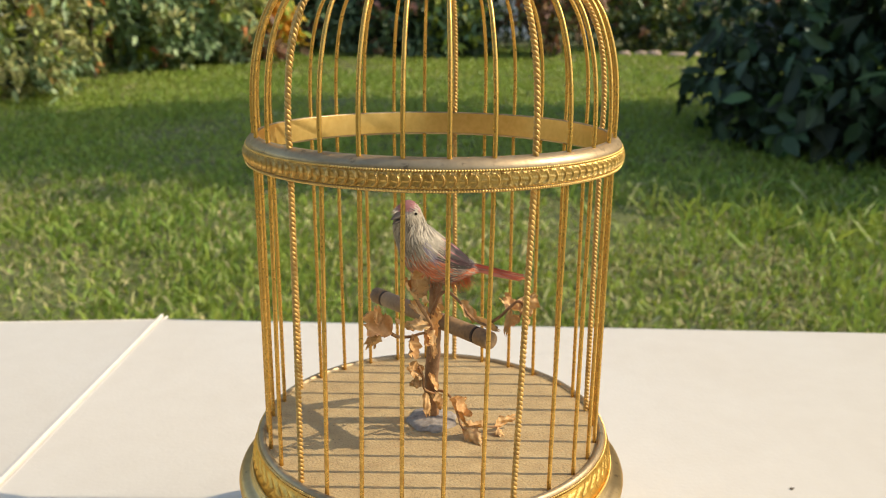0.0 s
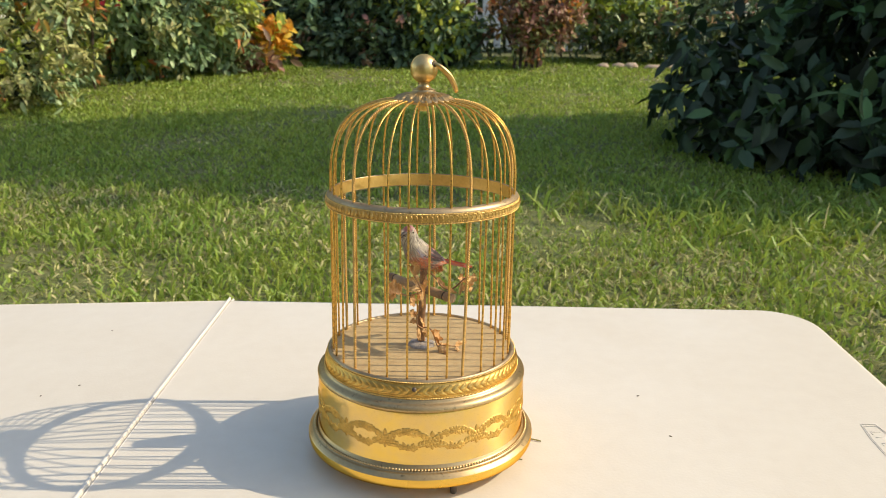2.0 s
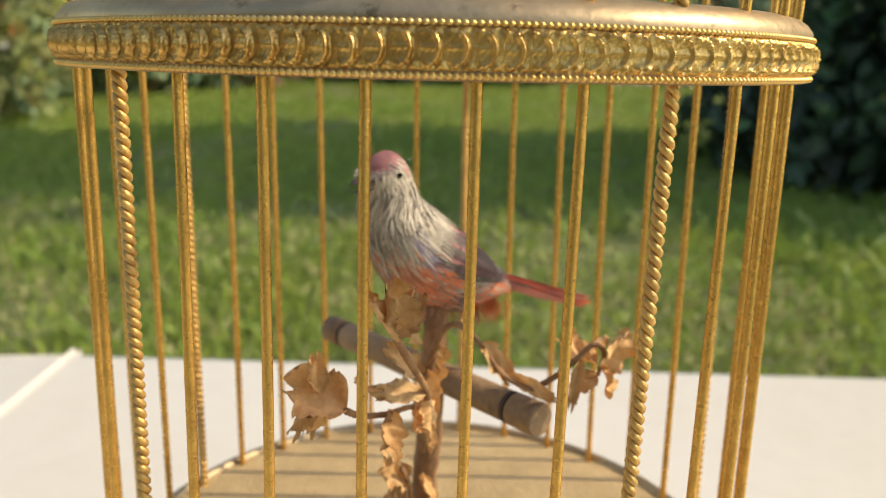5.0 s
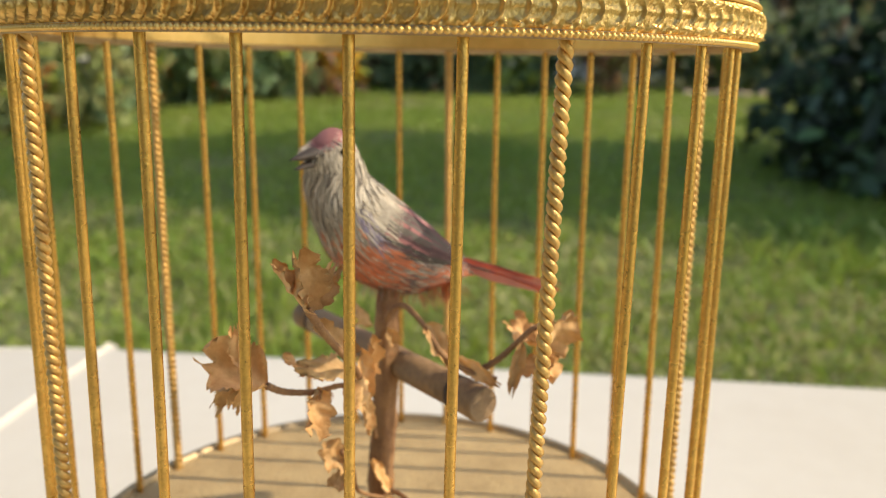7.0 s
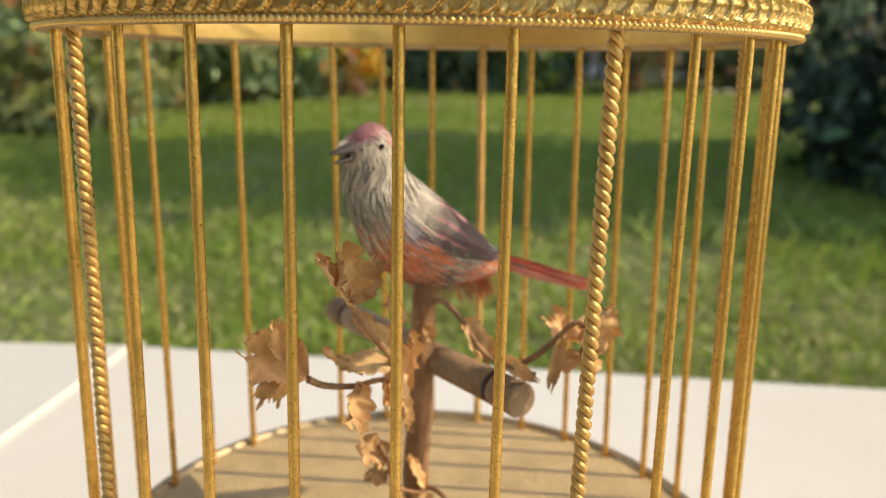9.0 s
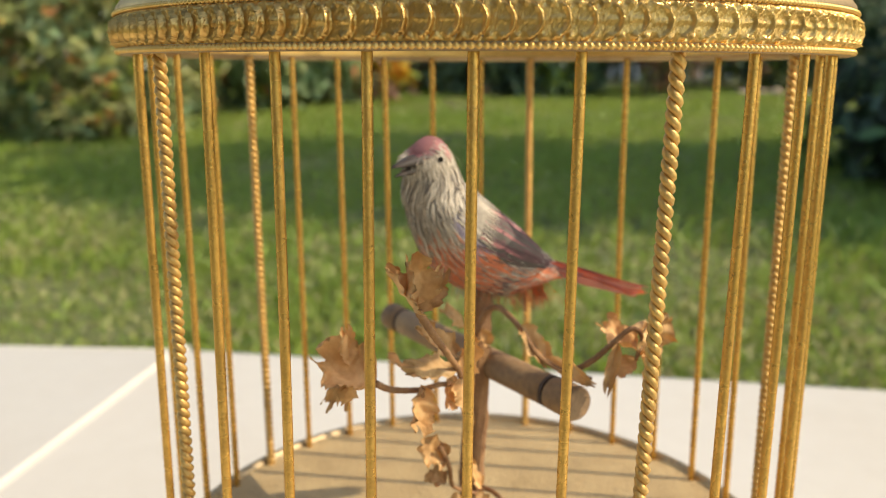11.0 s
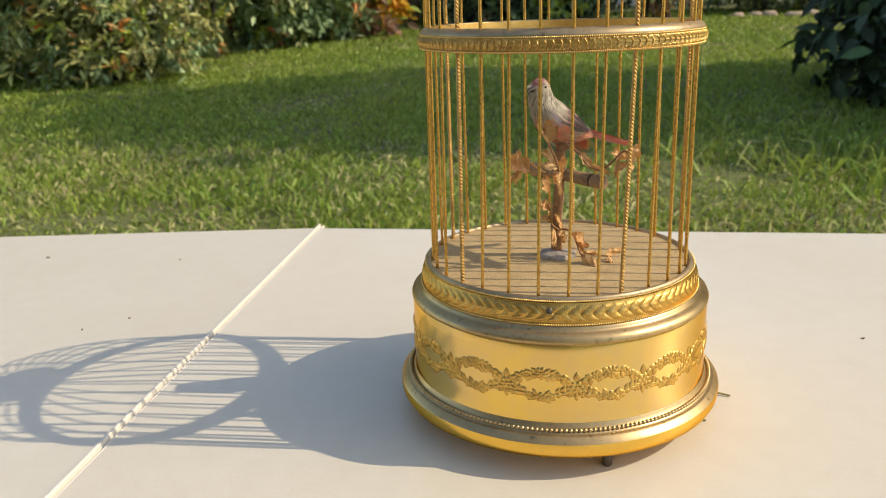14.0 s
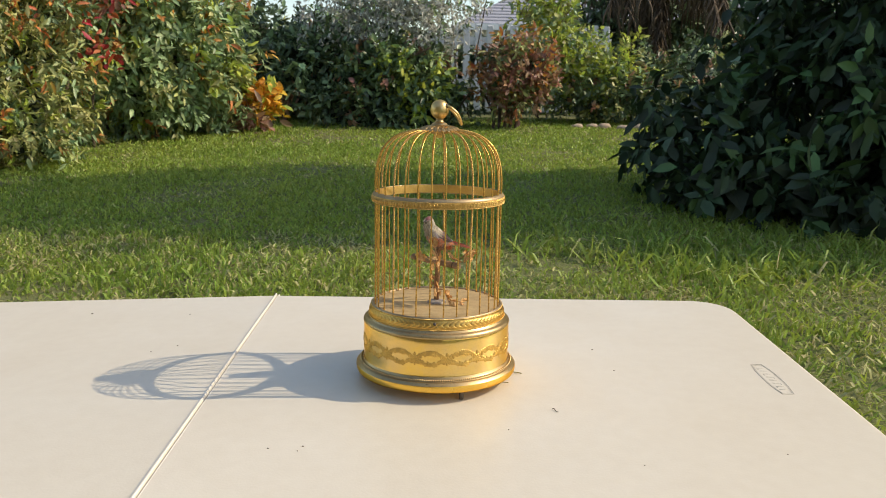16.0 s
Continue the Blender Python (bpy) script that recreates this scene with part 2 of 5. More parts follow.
def merge(pieces):
    """Join (verts, faces) pairs into one pair."""
    vs, fs, o = [], [], 0
    for v, f in pieces:
        vs.append(np.asarray(v, float))
        fs += [tuple(int(i) + o for i in face) for face in f]
        o += len(v)
    return np.vstack(vs), fs


def ground_height(x, y):
    """The lawn: level under the table, rising gently behind it."""
    s = np.clip((np.asarray(y, float) + 0.2) / 1.4, 0, 1)
    s = s * s * (3 - 2 * s)
    return (0.105 + 0.072 * np.clip(y, -1, 7.6)) * s


# ---- the ground ----
SOIL = material("lawn_soil_and_thatch", (0.145, 0.175, 0.048), 0.95, dark=(0.15, 0.14, 0.055), scale=1.1, fine=26, mix=0.5, bump=1.0, bump_scale=60)


def build_ground():
    xs = np.concatenate([np.linspace(-300, -12, 14), np.linspace(-10, 10, 81), np.linspace(12, 300, 14)])
    ys = np.concatenate([np.linspace(-300, -6, 12), np.linspace(-5, 14, 96), np.linspace(16, 600, 14)])
    X, Y = np.meshgrid(xs, ys, indexing="ij")
    Z = ground_height(X, Y)
    near = (np.abs(X) < 8) & (Y > 0.5) & (Y < 12)
    Z = Z + near * (0.012 * np.sin(X * 3.1 + Y * 1.7) * np.sin(Y * 2.3 - X) + 0.006 * np.sin(X * 9 + 1) * np.sin(Y * 8))
    v = np.stack([X, Y, Z], -1).reshape(-1, 3)
    a, b = len(xs), len(ys)
    i, j = np.meshgrid(np.arange(a - 1), np.arange(b - 1), indexing="ij")
    q = np.stack([i * b + j, (i + 1) * b + j, (i + 1) * b + j + 1, i * b + j + 1], -1).reshape(-1, 4)
    thing("ground", "grassy ground rising gently behind the table", "lawn", big_mesh("ground", v, q, SOIL), kind="structure")


build_ground()


# ---- the folding table ----
TURN = -0.447          # the table's turn, degrees
SEAM, RIGHT_END, FRONT, BACK = -0.2095, 0.386, -0.330, 0.283
LEAN_X, LEAN_Y = 1.72, -0.12   # the table's slope, degrees


def rounded_slab(length, depth, thick, corner):
    """Half of a table top from x = 0 to length, y = -depth/2 to depth/2, its top at z = 0, with round corners at the far end."""
    pts = []
    h = depth / 2
    for cx, cy, a0 in ((length - corner, -h + corner, -90), (length - corner, h - corner, 0)):
        for k in range(13):
            a = radians(a0 + k * 7.5)
            pts.append((cx + corner * math.cos(a), cy + corner * math.sin(a)))
    pts = [(0.0, -h)] + pts + [(0.0, h)]
    rings = [(0.0, 0.0), (0.0035, -0.0008), (0.0065, -0.003), (0.0085, -0.007), (0.0090, -0.012), (0.0090, -thick)]
    verts, faces = [], []
    n = len(pts)
    for inset, z in reversed(rings):
        for x, y in pts:
            nx = max(0.0, (x - (length - corner)) / corner)
            ny = max(0.0, (abs(y) - (h - corner)) / corner) * (1 if y > 0 else -1)
            if x < 1e-6:
                nx = 0.0
            s = math.hypot(nx, ny) or 1
            verts.append((x - (0.0090 - inset) * nx / s, y - (0.0090 - inset) * ny / s, z))
    for r in range(len(rings) - 1):
        for k in range(n):
            k2 = (k + 1) % n
            faces.append((r * n + k, r * n + k2, (r + 1) * n + k2, (r + 1) * n + k))
    faces.append(tuple((len(rings) - 1) * n + k for k in range(n)))
    faces.append(tuple(range(n - 1, -1, -1)))
    return verts, faces


def build_table():
    table = thing("folding_table", "cream blow-moulded plastic table folding in half, standing on the lawn", "table", m=pose(0, 0, TABLE, LEAN_X, LEAN_Y, TURN))
    mid = (FRONT + BACK) / 2
    length = RIGHT_END - SEAM - 0.0008
    verts, faces = rounded_slab(length, BACK - FRONT, 0.042, 0.052)
    me = mesh_of("half_top", verts, faces, PLASTIC)
    for p in me.polygons:
        p.use_smooth = len(p.vertices) < 6
    right = part("half_top", me, table, m=pose(SEAM + 0.0008, mid, 0))
    left = part("half_top", me, table, m=pose(SEAM - 0.0008, mid, 0, 0, 0, 180) @ pose(0, 0, 0, 0, 2.2, 0))
    # the raised lip along the fold, on both halves
    for half, r, w in ((right, 0.0002, 0.0008), (left, 0.0017, 0.0026)):
        h = (BACK - FRONT) / 2 - 0.001
        prof = [(0.0002, -0.010), (0.0002, r * 0.4), (w * 0.25, r), (w * 0.7, r), (w, r * 0.5), (w + 0.001, -0.001)]
        vv = [(x, y, z) for y in (-h, h) for x, z in prof]
        k = len(prof)
        ff = [(i, i + 1, k + i + 1, k + i) for i in range(k - 1)] + [tuple(range(k)), tuple(range(2 * k - 1, k - 1, -1))]
        part("fold_lip", mesh_of("fold_lip", vv, ff, PLASTIC_EDGE, False), half, "pale raised lip along the fold")
    # folding legs of bent steel tube, one pair under each half
    for cx, tilt in ((RIGHT_END - 0.11, 0), (SEAM - (RIGHT_END - SEAM) + 0.13, 0.020)):
        top = -0.034 - tilt
        y0, y1 = FRONT + 0.07, BACK - 0.07
        pth = spline([(cx, y0, -TABLE + 0.008), (cx, y0, top - 0.06), (cx, y0 + 0.02, top - 0.015), (cx, y0 + 0.07, top), (cx, y1 - 0.07, top),
                      (cx, y1 - 0.02, top - 0.015), (cx, y1, top - 0.06), (cx, y1, -TABLE - 0.006)], 60)
        v, f = tube(pth, 0.0125, 10)
        part("leg_frame", mesh_of("leg_frame", v, f, STEEL), table, "grey steel tube leg frame")
        v, f = tube([(cx, y0, -0.40), (cx, y1, -0.40)], 0.009, 8)
        part("cross_bar", mesh_of("cross_bar", v, f, STEEL), table, "grey steel tube")
    # moulded maker's plate: a barrel-shaped outline with plain bars in it
    plate = []
    L2, W2 = 0.0400, 0.0090
    outline = [(-L2, -W2 * 0.62), (-L2 * 0.5, -W2 * 0.94), (0, -W2), (L2 * 0.5, -W2 * 0.94), (L2, -W2 * 0.62), (L2, W2 * 0.62), (L2 * 0.5, W2 * 0.94), (0, W2), (-L2 * 0.5, W2 * 0.94), (-L2, W2 * 0.62)]
    for s in (1.0, 0.86):
        pth = [(x * (1 if s == 1 else 0.93), y * s, 0.0002) for x, y in outline]
        plate.append(tube(pth + [pth[0]], 0.00042 if s == 1 else 0.00028, 6, closed=False))
    for k in range(8):
        x = -L2 * 0.72 + k * L2 * 0.205
        plate.append(tube([(x, -W2 * 0.42, 0.0001), (x, W2 * 0.42, 0.0001)], 0.00045, 6))
        if k % 3 != 1:
            plate.append(tube([(x, W2 * (0.4 if k % 2 else -0.4), 0.0001), (x + 0.004, W2 * (0.4 if k % 2 else -0.4), 0.0001)], 0.0004, 6))
    v, f = merge(plate)
    v[:, 2] *= 0.65                   # low relief
    part("maker_plate", mesh_of("maker_plate", v, f, MARK), right, "moulded outline plate with illegible bars",
         m=pose(0.5430, 0.0205, 0.0000, 0, 0, -90))
    return table


build_table()


# ---- the bird cage ----
PHI0 = -42.06         # angle of the first rope rod from the front, degrees
R_ROD, Z_ROD, Z_RING = 0.0600, 0.0714, 0.1700
CAGE = Vector((0.0, -0.0003, TABLE + 0.0036))


def beads(radius, height, size, count, per=6, n=6):
    """A ring of small beads, touching one another."""
    k = count * per
    a = np.arange(k) * 2 * np.pi / k
    r = size * (0.35 + 0.65 * np.abs(np.sin(np.arange(k) * np.pi / per)))
    v, q = [], []
    b = np.arange(n) * 2 * np.pi / n
    rad = radius + r[:, None] * np.cos(b)
    z = height + r[:, None] * np.sin(b)
    v = np.stack([rad * np.sin(a)[:, None], -rad * np.cos(a)[:, None], z], -1).reshape(-1, 3)
    i, j = np.meshgrid(np.arange(k), np.arange(n), indexing="ij")
    q = np.stack([i * n + j, i * n + (j + 1) % n, ((i + 1) % k) * n + (j + 1) % n, ((i + 1) % k) * n + j], -1).reshape(-1, 4)
    return v, q


def laurel(r0, z0, r1, z1, count, depth, mirror=False, around=22, rows=18, lean=0.55, crinkle=1.0, margin=0.10, domed=False):
    """A band of overlapping leaf scales in relief, from (r0, z0) up to (r1, z1)."""
    n = count * around
    a = np.arange(n) * 2 * np.pi / n
    ph = np.arange(n) / around
    if mirror:
        signed = np.where(a > np.pi, a - 2 * np.pi, a)
        ph = np.where(signed > 0, -ph, ph)
    wander = np.random.RandomState(count).uniform(-1, 1, (count + 2, 3))
    one = wander[np.floor(ph).astype(int) % count]
    prof, lift = [], []
    for k in range(rows):
        t = k / (rows - 1)
        v = (2 * t - 1) * (0.98 + margin) + 0.06 * one[:, 0]
        edge = np.clip((min(t, 1 - t) - margin + 0.10) / 0.10, 0, 1)
        front = lean * (1 - np.clip(np.abs(v), 0, 1) ** 1.4 if domed else np.sqrt(np.clip(1 - v ** 2, 0, 1)))
        u = (ph - front) % 1.0
        rim = np.exp(-((u - 0.88) / 0.07) ** 2)                 # raised lip of the scale
        body = 0.25 + 0.45 * np.clip(u / 0.8, 0, 1) ** 1.5
        cut = np.clip((1 - u) / 0.07, 0, 1)
        if domed:                                               # smooth rounded scales parted by thin grooves
            rim, cut = 0.0, 1 - 0.85 * np.exp(-((np.minimum(u, 1 - u)) / 0.055) ** 2)
            body = 0.62 + 0.30 * np.sin(np.pi * u) - 0.20 * np.clip(np.abs(v), 0, 1) ** 2
        vein = 0.22 * np.exp(-(v / 0.10) ** 2) * np.sin(np.pi * np.clip(u, 0, 1))
        curl = 0.30 * np.exp(-((np.abs(v) - 0.86) / 0.10) ** 2) * np.sin(2 * np.pi * (ph * 2 + np.sign(v) * 0.2))
        dents = 0.16 * np.abs(v) * np.sin(ph * 70 + np.sign(v) * t * 61 + one[:, 2] * 5) + 0.10 * np.sin(ph * 47 + t * 29 + one[:, 1] * 3) * np.sin(ph * 19 - t * 43 + one[:, 2] * 3)
        h = edge * depth * ((body + 0.55 * rim) * cut * (1 - 0.35 * np.clip(np.abs(v), 0, 1) ** 3) + vein + crinkle * (curl + dents) - 0.12)
        prof.append((r0 + (r1 - r0) * t, z0 + (z1 - z0) * t))
        lift.append(h)
    lift = np.array(lift)
    return lathe(prof, n, lift=lambda aa, i: lift)


def rod_path(angle, lean, bow):
    """The line of one rod: up from the floor's rim and over the dome to the crown."""
    lower = [(R_ROD, z) for z in np.linspace(Z_ROD - 0.002, 0.176, 8)]
    dome = [(0.0602, 0.184), (0.0599, 0.193), (0.0589, 0.2020), (0.0568, 0.2105), (0.0532, 0.2188), (0.0466, 0.2266), (0.0375, 0.2323), (0.0275, 0.2352), (0.0185, 0.2364), (0.0120, 0.2370)]
    pr = spline(lower + dome, 70)
    down = np.clip((Z_RING - pr[:, 1]) / (Z_RING - Z_ROD), 0, 1)
    a = np.radians(angle + lean * down + bow * np.sin(down * np.pi))
    return np.stack([pr[:, 0] * np.sin(a), -pr[:, 0] * np.cos(a), pr[:, 1]], -1)


def resample(p, step):
    s = np.concatenate([[0], np.cumsum(np.linalg.norm(np.diff(p, axis=0), axis=1))])
    x = np.linspace(0, s[-1], int(s[-1] / step))
    return np.stack([np.interp(x, s, p[:, i]) for i in range(3)], -1)


def twisted(p, offset, pitch):
    """Two strands wound round a line."""
    t = np.gradient(p, axis=0)
    t /= np.linalg.norm(t, axis=1)[:, None]
    radial = p * np.array([1.0, 1.0, 0.0]) / (np.hypot(p[:, 0], p[:, 1])[:, None] + 1e-9)
    side = np.cross(t, radial)
    side /= np.linalg.norm(side, axis=1)[:, None] + 1e-9
    out = np.cross(side, t)
    s = np.concatenate([[0], np.cumsum(np.linalg.norm(np.diff(p, axis=0), axis=1))]) * 2 * np.pi / pitch
    for a in (0.0, np.pi):
        yield p + offset * (out * np.cos(s + a)[:, None] + side * np.sin(-s - a)[:, None])


def blossom(cx, cz, size, petals, spin):
    """A small flower in relief: (u, v, height) points and faces."""
    v, f = [(cx, cz, size * 0.20)], []
    k = petals * 6
    for ring, hh in ((0.30, 0.30), (0.62, 0.42), (0.90, 0.30), (1.05, -0.05)):
        for i in range(k):
            a = i * 2 * math.pi / k + spin
            lob = 0.78 + 0.22 * abs(math.cos(petals * (a - spin) / 2))
            v.append((cx + math.cos(a) * size * ring * lob, cz + math.sin(a) * size * ring * lob, size * hh * (0.55 + 0.45 * abs(math.cos(petals * (a - spin) / 2)))))
    for i in range(k):
        f.append((0, 1 + i, 1 + (i + 1) % k))
    for r in range(3):
        for i in range(k):
            j = (i + 1) % k
            f.append((1 + r * k + i, 1 + (r + 1) * k + i, 1 + (r + 1) * k + j, 1 + r * k + j))
    o = len(v)
    for i in range(8):
        a = i * math.pi / 4
        v.append((cx + math.cos(a) * size * 0.24, cz + math.sin(a) * size * 0.24, size * 0.30))
    v.append((cx, cz, size * 0.52))
    f += [(o + i, o + (i + 1) % 8, o + 8) for i in range(8)]
    return v, f


def sprig(cx, cz, length, width, turn, height):
    """A small leaf in relief, with a ridge."""
    v, f = [], []
    n = 7
    for i in range(n):
        t = i / (n - 1)
        w = width * math.sin(math.pi * min(0.98, 0.06 + t * 0.94)) ** 0.8
        for s, h in ((-1, -0.1), (-0.72, 0.85), (0, 0.60), (0.72, 0.85), (1, -0.1)):
            x, y = (t - 0.5) * length, s * w * 0.5
            c, d = math.cos(turn), math.sin(turn)
            v.append((cx + x * c - y * d, cz + x * d + y * c, height * h * (0.4 + 0.6 * math.sin(math.pi * t)) - (0.0001 if h < 0 else 0)))
    for i in range(n - 1):
        for j in range(4):
            f.append((i * 5 + j, (i + 1) * 5 + j, (i + 1) * 5 + j + 1, i * 5 + j + 1))
    return v, f


def garland_mesh(radius, period):
    rnd = random.Random(5)
    pcs = []
    up, low, node = 0.0401, 0.0296, 0.0348
    for sign, crest in ((1, up), (-1, low)):
        for k in range(11):
            t = (k + 0.5) / 11
            u = (t - 0.5) * period * 0.84
            z = crest - sign * 0.0030 * (2 * t - 1) ** 2 + rnd.uniform(-.0003, .0003)
            slope = -sign * 0.9 * (2 * t - 1)
            side = 1 if t > 0.5 else -1
            if k == 5:
                pcs.append(blossom(u, z, 0.0030 if sign > 0 else 0.0024, 7 if sign > 0 else 5, 0.3))
            elif k in (2, 3, 7, 8) and (k + (sign > 0)) % 2:
                pcs.append(blossom(u, z + rnd.uniform(-.0006, .0006), 0.0022, 5, rnd.random()))
            else:
                for lean in (0.75, -0.75):
                    turn = slope + lean + rnd.uniform(-0.25, 0.25) + (0 if side > 0 else math.pi)
                    pcs.append(sprig(u + math.cos(turn) * 0.0006, z + math.sin(turn) * 0.0018, rnd.uniform(0.0034, 0.0044), rnd.uniform(0.0023, 0.0031), turn, 0.0011))
    h = period / 2
    pcs += [blossom(h, node - 0.0006, 0.0034, 6, 0.1), sprig(h, node + 0.0040, 0.0048, 0.0033, math.pi / 2, 0.0012),
            sprig(h - 0.0028, node + 0.0024, 0.0046, 0.0027, 2.3, 0.0012), sprig(h + 0.0028, node + 0.0024, 0.0046, 0.0027, 0.8, 0.0012),
            blossom(h - 0.0027, node - 0.0034, 0.0020, 5, 0.4), blossom(h + 0.0026, node - 0.0036, 0.0020, 5, 0.9),
            sprig(h, node - 0.0050, 0.0036, 0.0024, -1.5, 0.0011)]
    v, f = merge(pcs)
    a = v[:, 0] / radius
    r = radius + v[:, 2] * 0.55
    return mesh_of("garland", np.stack([r * np.sin(a), -r * np.cos(a), v[:, 1]], -1), f, GARLAND)


def build_cage():
    cage = thing("bird_cage", "round gilt brass bird cage with domed top on the table", "bird cage", m=Matrix.Translation(CAGE))
    M = lambda name, vq, mat: big_mesh(name, vq[0], vq[1], mat)
    # foot flange: bright rim below, tarnished slope above
    part("base_rim", M("base_rim", lathe([(0.030, 0.0044), (0.0700, 0.0042), (0.0745, 0.0040), (0.0768, 0.0047), (0.0779, 0.0068), (0.0782, 0.0094), (0.0779, 0.0112)], 192), GOLD_RIM), cage, "bright yellow rim")
    part("base_flange", M("base_flange", lathe([(0.0779, 0.0112), (0.0772, 0.0121), (0.0757, 0.0134), (0.0748, 0.0141), (0.0744, 0.0139), (0.0741, 0.0148), (0.0727, 0.0152), (0.0718, 0.0158), (0.0713, 0.0172), (0.0709, 0.0178)], 192), TARNISH), cage, "greyed brass slope")
    part("beading", M("beading", beads(0.0733, 0.0155, 0.00105, 226), TARNISH), cage, "row of small beads")
    part("drum", M("drum", lathe([(0.0709, 0.0174), (0.0706, 0.0190), (0.0706, 0.0240), (0.0706, 0.0320), (0.0706, 0.0400), (0.0706, 0.0480), (0.0706, 0.0522), (0.0704, 0.0531)], 192), GOLD_BODY), cage, "polished yellow brass drum")
    period = 2 * math.pi * 0.0706 / 15
    me = garland_mesh(0.0705, period)
    for k in range(15):
        part("garland", me, cage, "chased flower garland" if k == 0 else "", m=pose(0, 0, 0, 0, 0, k * 24 - 4.4))
    part("shoulder", M("shoulder", lathe([(0.0704, 0.0530), (0.0710, 0.0537), (0.0711, 0.0545), (0.0707, 0.0556), (0.0696, 0.0567), (0.0683, 0.0574), (0.0672, 0.0578), (0.0668, 0.0584), (0.0664, 0.0592), (0.0660, 0.0596)], 192), TARNISH), cage, "greyed brass moulding")
    part("collar", M("collar", laurel(0.0657, 0.0604, 0.0640, 0.0691, 78, 0.0010, True, lean=1.0, crinkle=0.20, margin=0.20, domed=True), GOLD_RELIEF), cage, "bright gilt collar of leaf scales")
    part("beading", M("beading", beads(0.0660, 0.0601, 0.00055, 420), GOLD), cage)
    part("beading", M("beading", beads(0.0638, 0.0697, 0.00050, 420), GOLD), cage)
    part("floor_rim", M("floor_rim", lathe([(0.0637, 0.0693), (0.0635, 0.0703), (0.0630, 0.0710), (0.0623, 0.0713), (0.0616, 0.0711), (0.0611, 0.0706), (0.0609, 0.0690)], 160), DULL), cage)
    sv, sf = lathe([(0.0, 0.0011), (0.0008, 0.0010), (0.0014, 0.0005), (0.0015, 0.0)], 16)
    part("screw", big_mesh("screw", sv, sf, IRON), cage, "dark screw head", m=pose(-0.0022, -0.0650, 0.0660, 90))
    # the sanded floor
    rnd = np.random.RandomState(2)
    fv, fq = lathe([(0.0, 0.0699)] + [(r, 0.0699) for r in np.linspace(0.004, 0.0610, 24)], 120)
    fv[:, 2] += rnd.normal(0, 0.00007, len(fv))
    part("floor_plate", big_mesh("floor_plate", fv, fq, FELT), cage, "sand-coloured rough floor")
    # rods, every sixth one twisted
    lean = {5: -1.0, 6: -2.9, 0: -0.6, 1: -1.2, 2: -0.9, 3: -0.6, 4: -0.6, 7: -1.3, 8: -0.7, 29: -1.2}
    wob = random.Random(17)
    for k in range(30):
        rope = k % 6 == 0
        bow = wob.uniform(-0.15, 0.15)
        path = resample(rod_path(PHI0 + 12 * k, lean.get(k, -1.1), bow), 0.00038 if rope else 0.0022)
        if rope:
            v, f = merge([tube(strand, 0.00055, 9) for strand in twisted(path, 0.00052, 0.0030)])
        else:
            v, f = tube(path, 0.00070, 10)
        grip = path[np.abs(path[:, 2] - 0.115).argmin()]
        rod = part("twisted_rod" if rope else "rod", mesh_of("twisted_rod" if rope else "rod", v - grip, f, ROPE if rope else ROD), cage, "twisted brass wire" if rope else "", m=Matrix.Translation(grip))
        if k == 4:
            cam.data.dof.focus_object = rod
    # middle ring
    ring = part("middle_ring", M("middle_ring", lathe([(0.0587, 0.1702), (0.0606, 0.1694), (0.0622, 0.1692), (0.0626, 0.1700), (0.0624, 0.1706), (0.0624, 0.1748), (0.0627, 0.1756), (0.0624, 0.1766), (0.0616, 0.1776), (0.0606, 0.1783), (0.0594, 0.1787), (0.0588, 0.1784), (0.0587, 0.1740)], 192, closed=True), DULL), cage, "brass hoop with a greyed bevelled top")
    part("leaf_band", M("leaf_band", laurel(0.06255, 0.1703, 0.06255, 0.1750, 130, 0.00110, lean=0.75), BAND), ring, "band of gilt leaf scales")
    part("beading", M("beading", beads(0.0627, 0.1698, 0.00050, 470, 5), GOLD), ring)
    part("beading", M("beading", beads(0.0627, 0.1754, 0.00042, 470, 5), GOLD), ring)
    part("inner_band", M("inner_band", lathe([(0.0586, 0.1704), (0.05855, 0.1722), (0.05855, 0.1765), (0.0586, 0.1783)], 160), GOLD), ring, "plain gilt inside")
    # crown: leafy cap, neck, ball and lifting ring
    prof = spline([(0.0010, 0.2318), (0.0110, 0.2338), (0.0185, 0.2348), (0.0200, 0.2352), (0.0204, 0.2359), (0.0197, 0.2367), (0.0170, 0.2379), (0.0135, 0.2391), (0.0102, 0.2402), (0.0080, 0.2412), (0.0072, 0.2420), (0.0070, 0.2427), (0.0052, 0.2434), (0.0039, 0.2446), (0.0035, 0.2460), (0.0040, 0.2476)], 44)
    cv, cq = lathe(prof, 240)
    rad, ang = np.hypot(cv[:, 0], cv[:, 1]), np.arctan2(cv[:, 1], cv[:, 0])
    on = np.exp(-((rad - 0.0150) / 0.0046) ** 4) * (cv[:, 2] > 0.2353)
    lobe = np.abs(np.cos(ang * 9 + 0.6 * np.sin(rad * 900))) ** 0.7
    cv[:, 2] += on * 0.0013 * (lobe - 0.45 + 0.45 * np.sin(ang * 36 + rad * 2600) * np.cos(rad * 2100 + 2 * np.sin(ang * 18)))
    part("crown_cap", big_mesh("crown_cap", cv, cq, TARNISH), cage, "leaf-chased pale brass cap")
    ball = [(0.0036, 0.2472), (0.0050, 0.2480), (0.0065, 0.2492), (0.0077, 0.2508), (0.0085, 0.2530), (0.0087, 0.2560)]
    ball += [(0.0087 * math.cos(t), 0.2560 + 0.0085 * math.sin(t)) for t in np.linspace(0.12, 1.5708, 12)]
